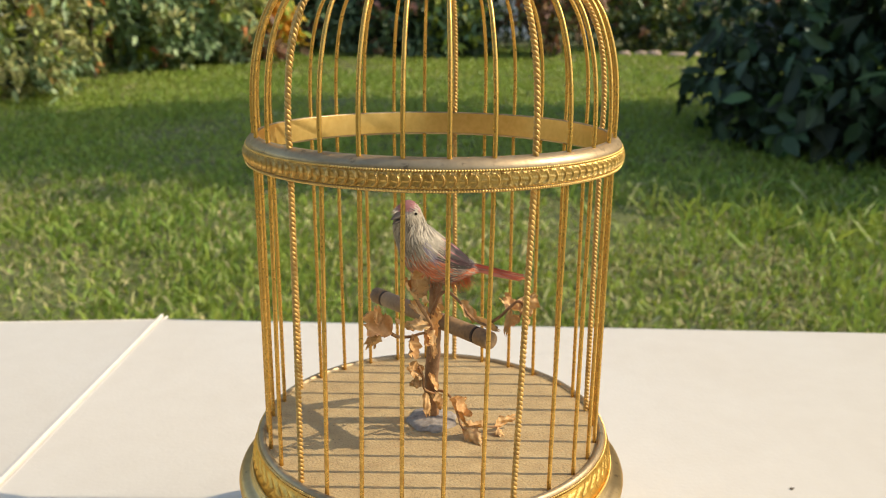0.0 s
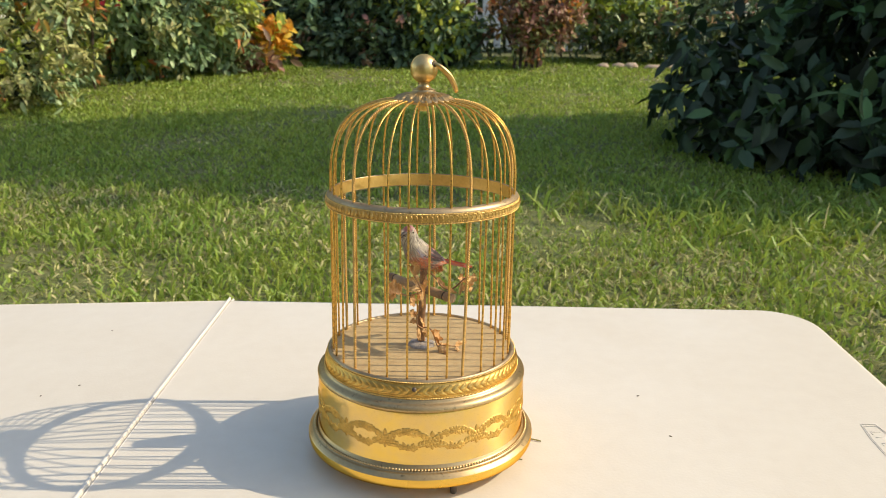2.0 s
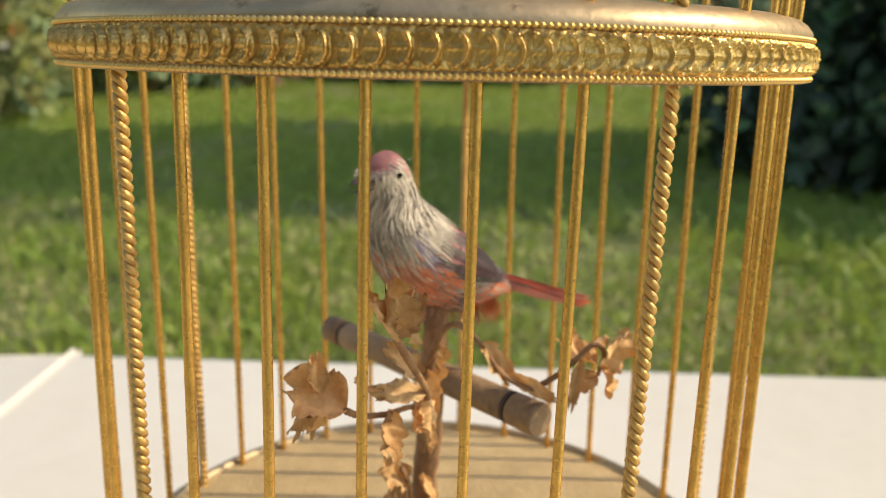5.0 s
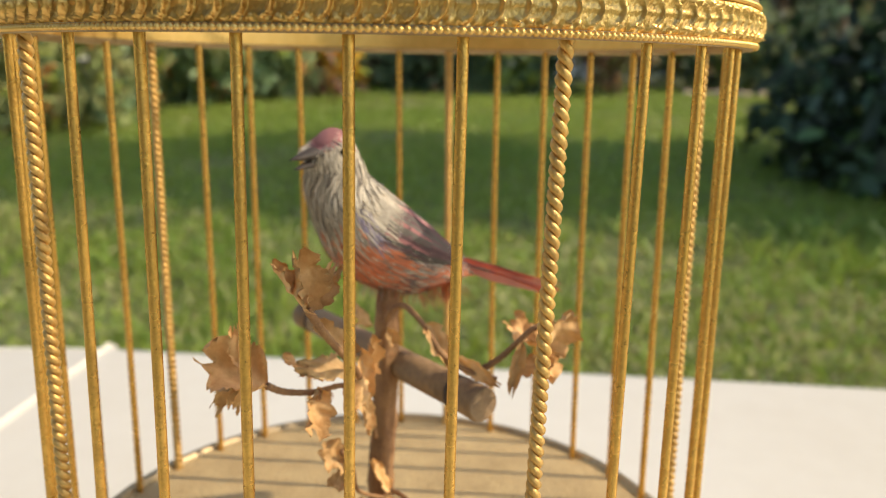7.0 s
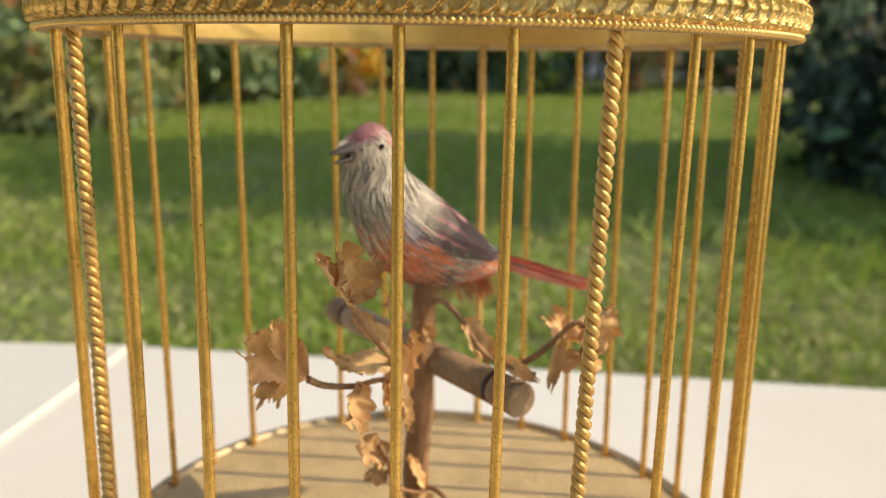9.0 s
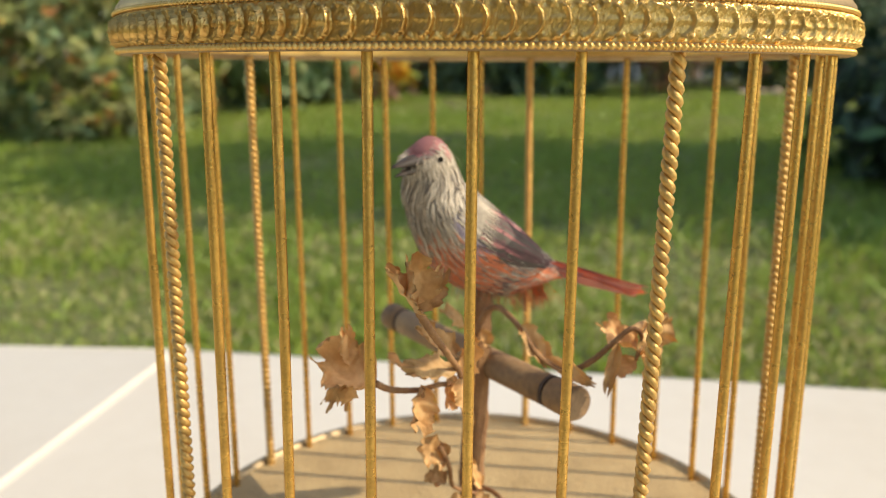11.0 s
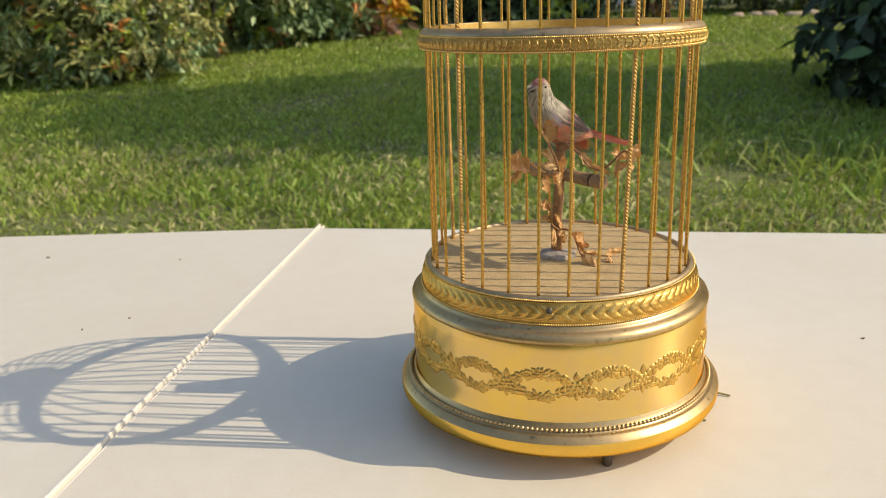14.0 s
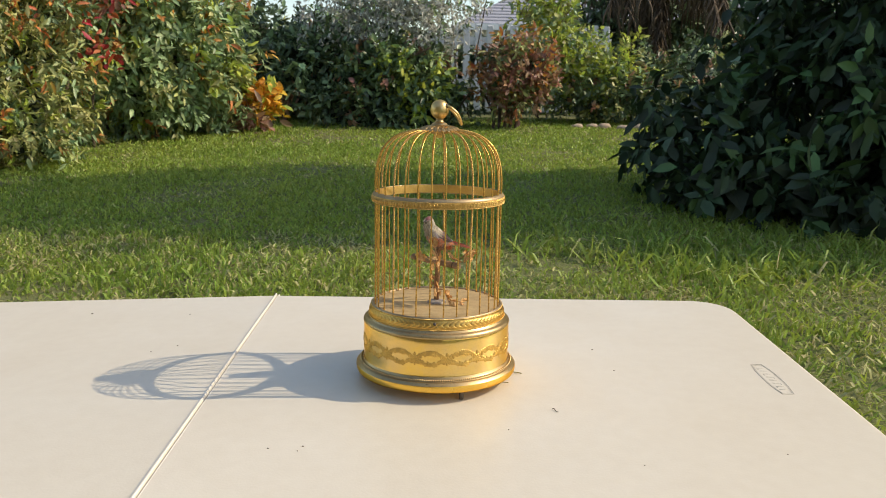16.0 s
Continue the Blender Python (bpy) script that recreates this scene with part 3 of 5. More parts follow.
    knob = part("knob", M("knob", lathe(ball, 64), KNOB), cage, "brushed brass ball")
    hv, hf = lathe([(0.0, 0.0), (0.0018, 0.0), (0.0021, 0.0003), (0.0022, -0.0006)], 20)
    part("knob_hole", big_mesh("knob_hole", hv, hf, IRON), knob, "dark drilled hole", m=look((0.0066, -0.0048, 0.2588), (0.0, 0.0, 0.2560)))
    loop = spline([(0.0060, -0.0040, 0.2590), (0.0105, -0.0062, 0.2572), (0.0166, -0.0052, 0.2518), (0.0203, -0.0015, 0.2446), (0.0204, 0.0030, 0.2418), (0.0170, 0.0068, 0.2480), (0.0115, 0.0080, 0.2545), (0.0050, 0.0068, 0.2588)], 60)
    v, f = tube(loop, 0.00120, 10)
    part("lifting_ring", mesh_of("lifting_ring", v, f, KNOB), knob, "thin brass ring")
    # socket under the crown
    part("socket", M("socket", lathe([(0.0, 0.2290), (0.0024, 0.2290), (0.0028, 0.2296), (0.0028, 0.2340)], 24), GOLD), cage)
    for k in range(3):
        a = radians(20 + 120 * k)
        fv, ff = lathe([(0.0, 0.0), (0.0018, 0.0), (0.0022, 0.0008), (0.0026, 0.0120)], 14)
        part("foot", big_mesh("foot", fv, ff, IRON), cage, "small dark foot" if k == 0 else "", m=pose(0.0675 * math.sin(a), -0.0675 * math.cos(a), -0.0036 - 0.0020 * math.cos(a)))
    return cage


build_cage()


# ---- the little tree in the cage ----
def paper_leaf(length, width, seed):
    """A curled paper leaf with ragged lobes, lying along x from its stalk at the origin."""
    rnd = random.Random(seed)
    n, m = 25, 11
    v, f = [], []
    ph = rnd.uniform(0, 6)
    curl, cup = rnd.uniform(-0.30, 0.25), rnd.uniform(0.10, 0.42) * rnd.choice((1, 1, -1))
    sides = [[rnd.uniform(0.75, 1.08) for _ in range(5)] for _ in range(2)]
    for i in range(n):
        t = i / (n - 1)
        hull = math.sin(math.pi * (0.05 + 0.87 * t ** 0.85)) ** 0.62
        for j in range(m):
            s = (j / (m - 1) - 0.5) * 2
            q = t * 3.6 + (0.0 if s > 0 else 0.45)
            lobe = sides[s > 0][int(q) % 5] * (0.80 + 0.20 * abs(math.sin(math.pi * q)) ** 0.6)
            tooth = 1 + (0.07 * math.sin(t * 61 + ph) + rnd.uniform(-0.05, 0.05)) * (abs(s) > 0.9)
            y = s * width * 0.5 * hull * (1 - abs(s) + abs(s) * lobe * tooth)
            x = t * length * (1 + (0.10 * math.cos(s * 7 + ph) + rnd.uniform(-0.03, 0.03) if t > 0.9 else 0)) + abs(s) * lobe * width * 0.10
            z = cup * width * s * s + curl * length * t * t + 0.05 * width * math.sin(s * 6 + t * 9 + ph) + 0.10 * width * math.sin(t * 11 + ph * 1.7) * s - 0.06 * width * math.exp(-(s / 0.18) ** 2)
            z += 0.05 * width * abs(s) * math.sin(t * 23 + ph * 2.1)
            v.append((x, y, z))
    for i in range(n - 1):
        for j in range(m - 1):
            f.append((i * m + j, (i + 1) * m + j, (i + 1) * m + j + 1, i * m + j + 1))
    k = len(v)
    v += [(x, y, z - 0.00010) for x, y, z in v]
    f += [tuple(k + q for q in reversed(face)) for face in f]
    rim = [j for j in range(m)] + [i * m + m - 1 for i in range(1, n)] + [(n - 1) * m + j for j in range(m - 2, -1, -1)] + [i * m for i in range(n - 2, 0, -1)]
    for a, b in zip(rim, rim[1:] + rim[:1]):
        f.append((b, a, a + k, b + k))
    return mesh_of("leaf", v, f, PAPER)


LEAF_FACE = Vector((0.68, -0.74, 0.45))     # the way most leaves face: to the front and the light


def build_tree():
    tree = thing("artificial_branch", "small artificial branch with faded paper leaves on a grey lead disc", "artificial plant", m=Matrix.Translation(CAGE))
    rnd = np.random.RandomState(3)
    wob = 1 + 0.06 * np.sin(np.arange(48) * 0.9) + rnd.uniform(-0.03, 0.03, 48)
    prof = [(0.0, 0.0729), (0.0028, 0.0727), (0.0055, 0.0721), (0.0076, 0.0716), (0.0090, 0.0709), (0.0093, 0.0700)]
    v, q = lathe(prof, 48, lift=lambda a, i: (wob[None, :] - 1) * np.array(prof)[:, 0][i])
    v[:, 2] += rnd.uniform(-0.0002, 0.0002, len(v)) * (v[:, 2] > 0.0704)
    part("base_disc", big_mesh("base_disc", v, q, LEAD), tree, "grey lead disc")
    stem = spline([(0.0000, 0.0005, 0.0718), (-0.0006, 0, 0.085), (0.0003, -0.0005, 0.100), (0.0008, -0.001, 0.112), (0.0012, -0.001, 0.1225), (0.0020, 0.000, 0.1275)], 40)
    v, f = tube(stem, np.linspace(0.0026, 0.0021, 40) * (1 + 0.03 * np.sin(np.arange(40) * 1.9) + 0.03 * np.sin(np.arange(40) * 4.7)), 20, lobe=lambda a, s: 1 + 0.09 * np.sin(a * 5 + s * 120) + 0.05 * np.sin(a * 9 - s * 400))
    part("stem", mesh_of("stem", v, f, STEM), tree, "brown paper-wrapped stem")
    a, b = np.array([-0.0240, 0.0298, 0.1092]), np.array([0.0205, -0.0180, 0.1094])
    pts = [a + (b - a) * t for t in (0, 0.008, 0.085, 0.09, 0.102, 0.107, 0.3, 0.5, 0.7, 0.878, 0.884, 0.896, 0.902, 0.992, 1.0)]
    v, f = tube(pts, 0.94 * np.array([0.0030, 0.0033, 0.0033, 0.0026, 0.0026, 0.0032, 0.0032, 0.0032, 0.0032, 0.0032, 0.0026, 0.0026, 0.0033, 0.0034, 0.0031]), 24)
    me = mesh_of("perch", v, f, PERCH)
    for p in me.polygons:
        p.use_smooth = len(p.vertices) == 4
    perch = part("perch", me, tree, "dark brown round perch")
    for t in (0.097, 0.888):
        c, way = a + (b - a) * t, (b - a) / np.linalg.norm(b - a)
        v, f = tube([c - way * 0.00035, c + way * 0.00035], 0.00306, 24)
        part("groove", mesh_of("groove", v, f, PERCH_LINE, False), perch, "dark turned groove" if t < 0.5 else "")

    def twig(points, r=0.00058):
        p = spline(points, 8 * len(points))
        v, f = tube(p, np.linspace(r * 1.2, r * 0.7, len(p)) * (1 + 0.1 * np.sin(np.arange(len(p)) * 2.3)), 7)
        part("twig", mesh_of("twig", v, f, STEM), tree)

    twig([(-0.0039, -0.0410, 0.1322), (-0.0022, -0.0380, 0.1277), (-0.0004, -0.0330, 0.1225), (0.0005, -0.0260, 0.1166), (-0.0000, -0.0140, 0.1052), (-0.0008, -0.0040, 0.0956)], 0.00055)
    twig([(-0.0117, -0.0360, 0.1183), (-0.0098, -0.0330, 0.1162), (-0.0061, -0.0290, 0.1148), (-0.0020, -0.0270, 0.1153), (0.0002, -0.0200, 0.1108), (-0.0008, -0.0060, 0.0996)], 0.0005)
    twig([(-0.0059, -0.0290, 0.1149), (-0.0051, -0.0290, 0.1128), (-0.0059, -0.0290, 0.1104)], 0.0004)
    twig([(-0.0014, -0.0020, 0.1121), (0.0008, -0.0060, 0.1177), (0.0028, -0.0080, 0.1224), (0.0051, -0.0090, 0.1239), (0.0074, -0.0120, 0.1234), (0.0098, -0.0140, 0.1215), (0.0131, -0.0160, 0.1175), (0.0171, -0.0170, 0.1153), (0.0226, -0.0180, 0.1143)], 0.00058)
    twig([(0.0191, -0.0170, 0.1149), (0.0229, -0.0180, 0.1180), (0.0256, -0.0185, 0.1209), (0.0288, -0.0185, 0.1240), (0.0307, -0.0180, 0.1225), (0.0300, -0.0180, 0.1183)], 0.0005)
    twig([(-0.0041, -0.0190, 0.0998), (-0.0027, -0.0170, 0.0951), (-0.0024, -0.0130, 0.0889), (0.0010, -0.0060, 0.0840), (0.0008, -0.0010, 0.0828)], 0.00045)
    twig([(0.0014, -0.0020, 0.0833), (0.0046, -0.0050, 0.0840), (0.0073, -0.0080, 0.0828), (0.0095, -0.0110, 0.0781), (0.0117, -0.0140, 0.0742), (0.0169, -0.0120, 0.0740), (0.0237, -0.0090, 0.0726)], 0.00045)
    # leaves of each spray: stalk, tip, width, turn about the rib
    left_spray = [
        ((-0.0115, -0.0360, 0.1185), (-0.0200, -0.0370, 0.1213), 0.0081, 8),
        ((-0.0159, -0.0360, 0.1210), (-0.0170, -0.0350, 0.1265), 0.0027, -12),
        ((-0.0156, -0.0360, 0.1186), (-0.0180, -0.0340, 0.1126), 0.0029, 20),
        ((-0.0163, -0.0360, 0.1189), (-0.0203, -0.0340, 0.1154), 0.0029, -15),
        ((-0.0051, -0.0270, 0.1162), (-0.0111, -0.0290, 0.1191), 0.0031, 48),
        ((-0.0056, -0.0290, 0.1158), (-0.0068, -0.0310, 0.1094), 0.0050, -10),
        ((-0.0061, -0.0290, 0.1148), (-0.0038, -0.0260, 0.1124), 0.0022, 30),
    ]
    middle_spray = [
        ((-0.0039, -0.0410, 0.1317), (-0.0055, -0.0420, 0.1399), 0.0057, 10),
        ((-0.0037, -0.0400, 0.1319), (-0.0008, -0.0380, 0.1375), 0.0039, -14),
        ((-0.0044, -0.0410, 0.1327), (-0.0073, -0.0430, 0.1389), 0.0034, 24),
        ((0.0005, -0.0290, 0.1189), (-0.0060, -0.0340, 0.1217), 0.0045, 20),
        ((0.0006, -0.0260, 0.1166), (0.0026, -0.0270, 0.1124), 0.0040, -15),
        ((-0.0007, -0.0220, 0.1187), (-0.0051, -0.0260, 0.1247), 0.0042, 12),
        ((0.0005, -0.0240, 0.1208), (0.0008, -0.0220, 0.1117), 0.0027, 10),
        ((-0.0002, -0.0200, 0.1108), (0.0008, -0.0210, 0.1049), 0.0028, -20),
        ((0.0013, -0.0200, 0.1146), (0.0010, -0.0220, 0.1216), 0.0035, 15),
        ((-0.0012, -0.0260, 0.1171), (-0.0026, -0.0270, 0.1122), 0.0030, -30),
        ((-0.0012, -0.0040, 0.1181), (-0.0031, -0.0060, 0.1230), 0.0035, 30),
        ((0.0018, -0.0070, 0.1190), (0.0032, -0.0060, 0.1155), 0.0024, 20),
    ]
    right_spray = [
        ((0.0098, -0.0140, 0.1224), (0.0147, -0.0160, 0.1167), 0.0040, 25),
        ((0.0144, -0.0160, 0.1171), (0.0227, -0.0180, 0.1141), 0.0028, 50),
        ((0.0305, -0.0180, 0.1193), (0.0344, -0.0190, 0.1255), 0.0069, 10),
        ((0.0310, -0.0180, 0.1201), (0.0327, -0.0200, 0.1160), 0.0043, -25),
        ((0.0302, -0.0150, 0.1192), (0.0251, -0.0100, 0.1214), 0.0055, -12),
        ((0.0267, -0.0185, 0.1214), (0.0252, -0.0200, 0.1133), 0.0024, 40),
        ((0.0302, -0.0170, 0.1182), (0.0262, -0.0180, 0.1157), 0.0034, 35),
        ((0.0281, -0.0170, 0.1231), (0.0314, -0.0150, 0.1242), 0.0030, 60),
    ]
    foot_spray = [
        ((-0.0029, -0.0180, 0.0967), (-0.0073, -0.0200, 0.0994), 0.0058, 15),
        ((-0.0032, -0.0160, 0.0914), (-0.0067, -0.0170, 0.0926), 0.0042, 30),
        ((-0.0022, -0.0110, 0.0866), (-0.0008, -0.0120, 0.0786), 0.0032, 15),
        ((-0.0003, -0.0060, 0.0836), (0.0034, -0.0070, 0.0791), 0.0049, -25),
        ((0.0020, -0.0040, 0.0842), (-0.0006, -0.0070, 0.0912), 0.0031, 20),
        ((0.0066, -0.0085, 0.0833), (0.0124, -0.0098, 0.0773), 0.0061, -20),
        ((0.0111, -0.0135, 0.0741), (0.0173, -0.0166, 0.0706), 0.0054, 40),
        ((0.0195, -0.0105, 0.0732), (0.0127, -0.0130, 0.0763), 0.0035, 60),
        ((0.0227, -0.0090, 0.0721), (0.0291, -0.0040, 0.0744), 0.0043, 30),
        ((0.0241, -0.0090, 0.0728), (0.0260, -0.0110, 0.0706), 0.0032, -20),
    ]
    for i, (stalk, tip, wide, turn) in enumerate(left_spray + middle_spray + right_spray + foot_spray):
        rib = Vector(tip) - Vector(stalk)
        x = rib.normalized()
        z = (LEAF_FACE - x * x.dot(LEAF_FACE)).normalized()
        y = z.cross(x)
        m = Matrix((x, y, z)).transposed().to_4x4()
        m.translation = stalk
        part("leaf", paper_leaf(rib.length * 1.04, wide * 1.16, 20 + i), tree, m=m @ pose(0, 0, 0, turn))
    return tree


build_tree()

# ---- the toy bird ----
PLUME_GREY = material("grey_cream_plumage", (0.56, 0.48, 0.36), 0.8, dark=(0.26, 0.22, 0.17), scale=260, fine=1800, mix=0.5, island=0.22)
PLUME_CREAM = material("cream_plumage", (0.74, 0.65, 0.50), 0.8, dark=(0.58, 0.50, 0.38), scale=260, fine=1800, mix=0.5, island=0.15)
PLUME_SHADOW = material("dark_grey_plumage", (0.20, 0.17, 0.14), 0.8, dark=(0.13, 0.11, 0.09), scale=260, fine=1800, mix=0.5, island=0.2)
PLUME_MAUVE = material("mauve_plumage", (0.40, 0.345, 0.42), 0.8, dark=(0.25, 0.20, 0.25), scale=260, fine=1800, mix=0.5, island=0.22)
PLUME_RED = material("orange_red_plumage", (0.82, 0.245, 0.10), 0.8, dark=(0.62, 0.22, 0.12), scale=260, fine=1800, mix=0.5, island=0.22)
PLUME_PINK = material("dusty_pink_plumage", (0.64, 0.27, 0.25), 0.8, dark=(0.46, 0.19, 0.18), scale=260, fine=1800, mix=0.5, island=0.25)
PLUME_DARK = material("dark_wine_plumage", (0.23, 0.12, 0.115), 0.8, dark=(0.13, 0.08, 0.08), scale=260, fine=1800, mix=0.5, island=0.3)
BEAK = material("dark_horn_beak", (0.085, 0.065, 0.05), 0.6, scale=500)
EYE = material("black_eye", (0.012, 0.010, 0.010), 0.15, scale=500)


def build_bird():
    rnd = random.Random(11)
    # stations along the body: s forward, height, radius, width factor
    st = np.array([(0.0117, 0.1536, 0.0016, 1.0), (0.0111, 0.1528, 0.0037, 0.95), (0.0104, 0.1506, 0.0049, 0.94), (0.0096, 0.1479, 0.0053, 0.95), (0.0088, 0.1446, 0.0056, 0.96), (0.0064, 0.1398, 0.0073, 0.95),
                   (0.0031, 0.1354, 0.0084, 0.90), (-0.0010, 0.1322, 0.0080, 0.88), (-0.0062, 0.1295, 0.0069, 0.84), (-0.0112, 0.1284, 0.0046, 0.85), (-0.0150, 0.1275, 0.0026, 1.0), (-0.0175, 0.1268, 0.0012, 1.2)])
    S = spline(st, 60)
    k, n = len(S), 28
    t = np.gradient(S[:, :2], axis=0)
    t /= np.linalg.norm(t, axis=1)[:, None]
    nrm = np.stack([t[:, 1], -t[:, 0]], -1)           # towards the back of the bird
    nrm *= np.where(nrm[:, :1] > 0, -1, 1)

    def surface(i, a, out=0.0):
        f = i - int(i)
        i0, i1 = int(i), min(int(i) + 1, k - 1)
        row = S[i0] * (1 - f) + S[i1] * f
        nn = nrm[i0] * (1 - f) + nrm[i1] * f
        r = row[2] + out
        return np.array([row[0] + nn[0] * r * math.cos(a), r * row[3] * math.sin(a), row[1] + nn[1] * r * math.cos(a)])

    def kind(i, a):
        """Which plumage: 0 grey, 1 mauve, 2 red, 3 pink, 4 dark wine."""
        u, c = i / k, math.cos(a)
        if u < 0.11 and c > 0.22 or u < 0.03:
            return 3
        if u < 0.40:
            return 0
        if u < 0.53 and -0.20 < c < 0.42:              # lavender shoulder
            return 1 if rnd.random() < 0.85 else 0
        if u < 0.53 and c < -0.20:                     # breast, warming downwards
            return 2 if rnd.random() < (u - 0.42) * 6 else 0
        if c < 0.12 and u < 0.65:
            return 2 if rnd.random() < 0.80 else 0
        if c < 0.05 and u < 0.74:                      # pale fluff round the legs
            return rnd.choice((0, 0, 4, 2))
        if c < 0.10:
            return 2 if rnd.random() < 0.7 else 0
        if u < 0.62:                                   # pale wing, pink along the back
            return rnd.choice((3, 3, 0)) if c > 0.60 else rnd.choice((0, 0, 0, 3))
        return rnd.choice((4, 4, 4, 0))

    v, f, idx = [], [], []
    for i in range(k):
        for j in range(n):
            v.append(surface(i, j * 2 * math.pi / n))
    for i in range(k - 1):
        for j in range(n):
            f.append((i * n + j, i * n + (j + 1) % n, (i + 1) * n + (j + 1) % n, (i + 1) * n + j))
            idx.append(kind(i, j * 2 * math.pi / n))
    f.append(tuple(range(n - 1, -1, -1)))
    idx.append(3)

    def barb(p, way, side, length, width, mat, droop):
        o = len(v)
        for s, w in ((0, 0.5), (0.5, 1.0), (1.0, 0.15)):
            c = p + way * length * s + droop * s * s
            v.append(c - side * width * w)
            v.append(c + side * width * w)
        f.extend([(o, o + 1, o + 3, o + 2), (o + 2, o + 3, o + 5, o + 4)])
        idx.extend([mat, mat])

    def shade(m):
        """Grey plumage is made of cream, grey and dark strands."""
        if m == 0:
            q = rnd.random()
            return 7 if q < 0.34 else (8 if q > 0.93 else 0)
        if m == 3:
            q = rnd.random()
            return 4 if q < 0.12 else (7 if q > 0.88 else 3)
        return m if rnd.random() < 0.95 else 7

    for _ in range(8000):
        i, a = rnd.uniform(1, k - 5), rnd.uniform(0, 2 * math.pi)
        p, p2, q = surface(i, a, 0.0001), surface(min(i + 3, k - 1.01), a, 0.0), surface(i, a + 0.1, 0.0001)
        out = surface(i, a, 0.001) - surface(i, a, 0.0)
        out /= np.linalg.norm(out) + 1e-9
        way = p2 - p
        way /= np.linalg.norm(way) + 1e-9
        side = q - p
        side /= np.linalg.norm(side) + 1e-9
        way = way + out * rnd.uniform(0.03, 0.20) + side * rnd.uniform(-0.24, 0.24)
        u = i / k
        barb(p, way, side, rnd.uniform(0.0020, 0.0050) * (0.55 if u < 0.2 else 1.0), rnd.uniform(0.00009, 0.00018), shade(kind(i, a)), -out * 0.0003)
    # shaggy ruff at the foot of the neck, loose hairs and pale fluff between the legs
    for _ in range(700):
        i, a = rnd.uniform(k * 0.24, k * 0.38), rnd.uniform(0, 2 * math.pi)
        p, p2, q = surface(i, a, 0.0004), surface(i + 4, a, 0.0007), surface(i, a + 0.1, 0.0004)
        way, side = (p2 - p) / np.linalg.norm(p2 - p), (q - p) / np.linalg.norm(q - p)
        barb(p, way + side * rnd.uniform(-0.25, 0.25), side, rnd.uniform(0.003, 0.0055), rnd.uniform(0.00010, 0.00020), rnd.choice((7, 7, 0, 0, 8)), np.zeros(3))
    for dx, dz, ln in ((-0.9, 0.35, 0.009), (-1.0, -0.15, 0.007), (-0.7, -0.6, 0.006)):
        way = np.array([dx, rnd.uniform(-.2, .2), dz])
        barb(surface(k * 0.16, 0.1), way / np.linalg.norm(way), np.array([0, 1.0, 0]), ln, 0.00005, 7, np.array([0, 0, -0.004]))
    for _ in range(160):
        i, a = rnd.uniform(k * 0.60, k * 0.74), math.pi + rnd.uniform(-0.7, 0.7)
        barb(surface(i, a), np.array([rnd.uniform(-.5, .3), rnd.uniform(-.3, .3), -0.8]), np.array([0, 1.0, 0]), rnd.uniform(0.002, 0.004), 0.00014, rnd.choice((7, 0, 0, 2)), np.zeros(3))
    # folded wings: longer quills on both flanks
    for sgn in (-1, 1):
        for r in range(3):
            for j in range(13):
                i = 22 + r * 6 + j * 0.35
                a = sgn * (0.55 + j * 0.085)
                p, p2 = surface(i, a, 0.0004 + 0.0002 * r), surface(min(i + 9, k - 1.01), a * 0.9, 0.0010)
                way = (p2 - p) / np.linalg.norm(p2 - p)
                q = surface(i, a + 0.1, 0.0004)
                side = (q - p) / np.linalg.norm(q - p)
                barb(p, way, side, 0.0085 + 0.002 * r, 0.00042, rnd.choice(((0, 7, 0), (4, 8, 3), (4, 4, 8))[r]), np.zeros(3))
    # loose red tuft under the tail
    for _ in range(240):
        i, a = rnd.uniform(k * 0.74, k * 0.88), math.pi + rnd.uniform(-1.1, 1.1)
        p = surface(i, a)
        barb(p, np.array([-0.35 + rnd.uniform(-.5, .4), rnd.uniform(-.3, .3), -0.85]), np.array([0, 1.0, 0]), rnd.uniform(0.003, 0.0066), 0.00014, 2 if rnd.random() < 0.75 else 0, np.zeros(3))
    # tail
    for j in range(34):
        w = rnd.uniform(-1, 1)
        p = np.array([-0.0125, w * 0.0016, 0.1295 + rnd.uniform(-0.0010, 0.0010)])
        end = np.array([-0.0405 + abs(w) * 0.004 + rnd.uniform(0, 0.004), w * 0.0026, 0.1205 + rnd.uniform(-0.0008, 0.0010)])
        way = (end - p) / np.linalg.norm(end - p)
        barb(p, way, np.array([0.0, 0.8, 0.6]), np.linalg.norm(end - p), rnd.uniform(0.0010, 0.0017), rnd.choice((3, 2, 3, 7, 2, 3)), np.array([0, 0, 0.0006]))
    # beak, slightly open, and eyes
    for z0, dz, ln, thick in ((0.1508, -0.0008, 0.0054, 0.0019), (0.1491, -0.0008, 0.0046, 0.0014)):
        o = len(v)
        for q, sc in ((0.0, 1.0), (0.35, 0.72), (0.7, 0.40), (1.0, 0.08)):
            for j in range(8):
                a = j * math.pi / 4
                v.append(np.array([0.0143 + ln * q, thick * sc * math.cos(a) * 1.1, z0 + dz * q + thick * sc * math.sin(a) * 0.62]))
        for r in range(3):
            for j in range(8):
                f.append((o + r * 8 + j, o + r * 8 + (j + 1) % 8, o + (r + 1) * 8 + (j + 1) % 8, o + (r + 1) * 8 + j))
                idx.append(5)
        f.append(tuple(o + 24 + j for j in range(8)))
        idx.append(5)
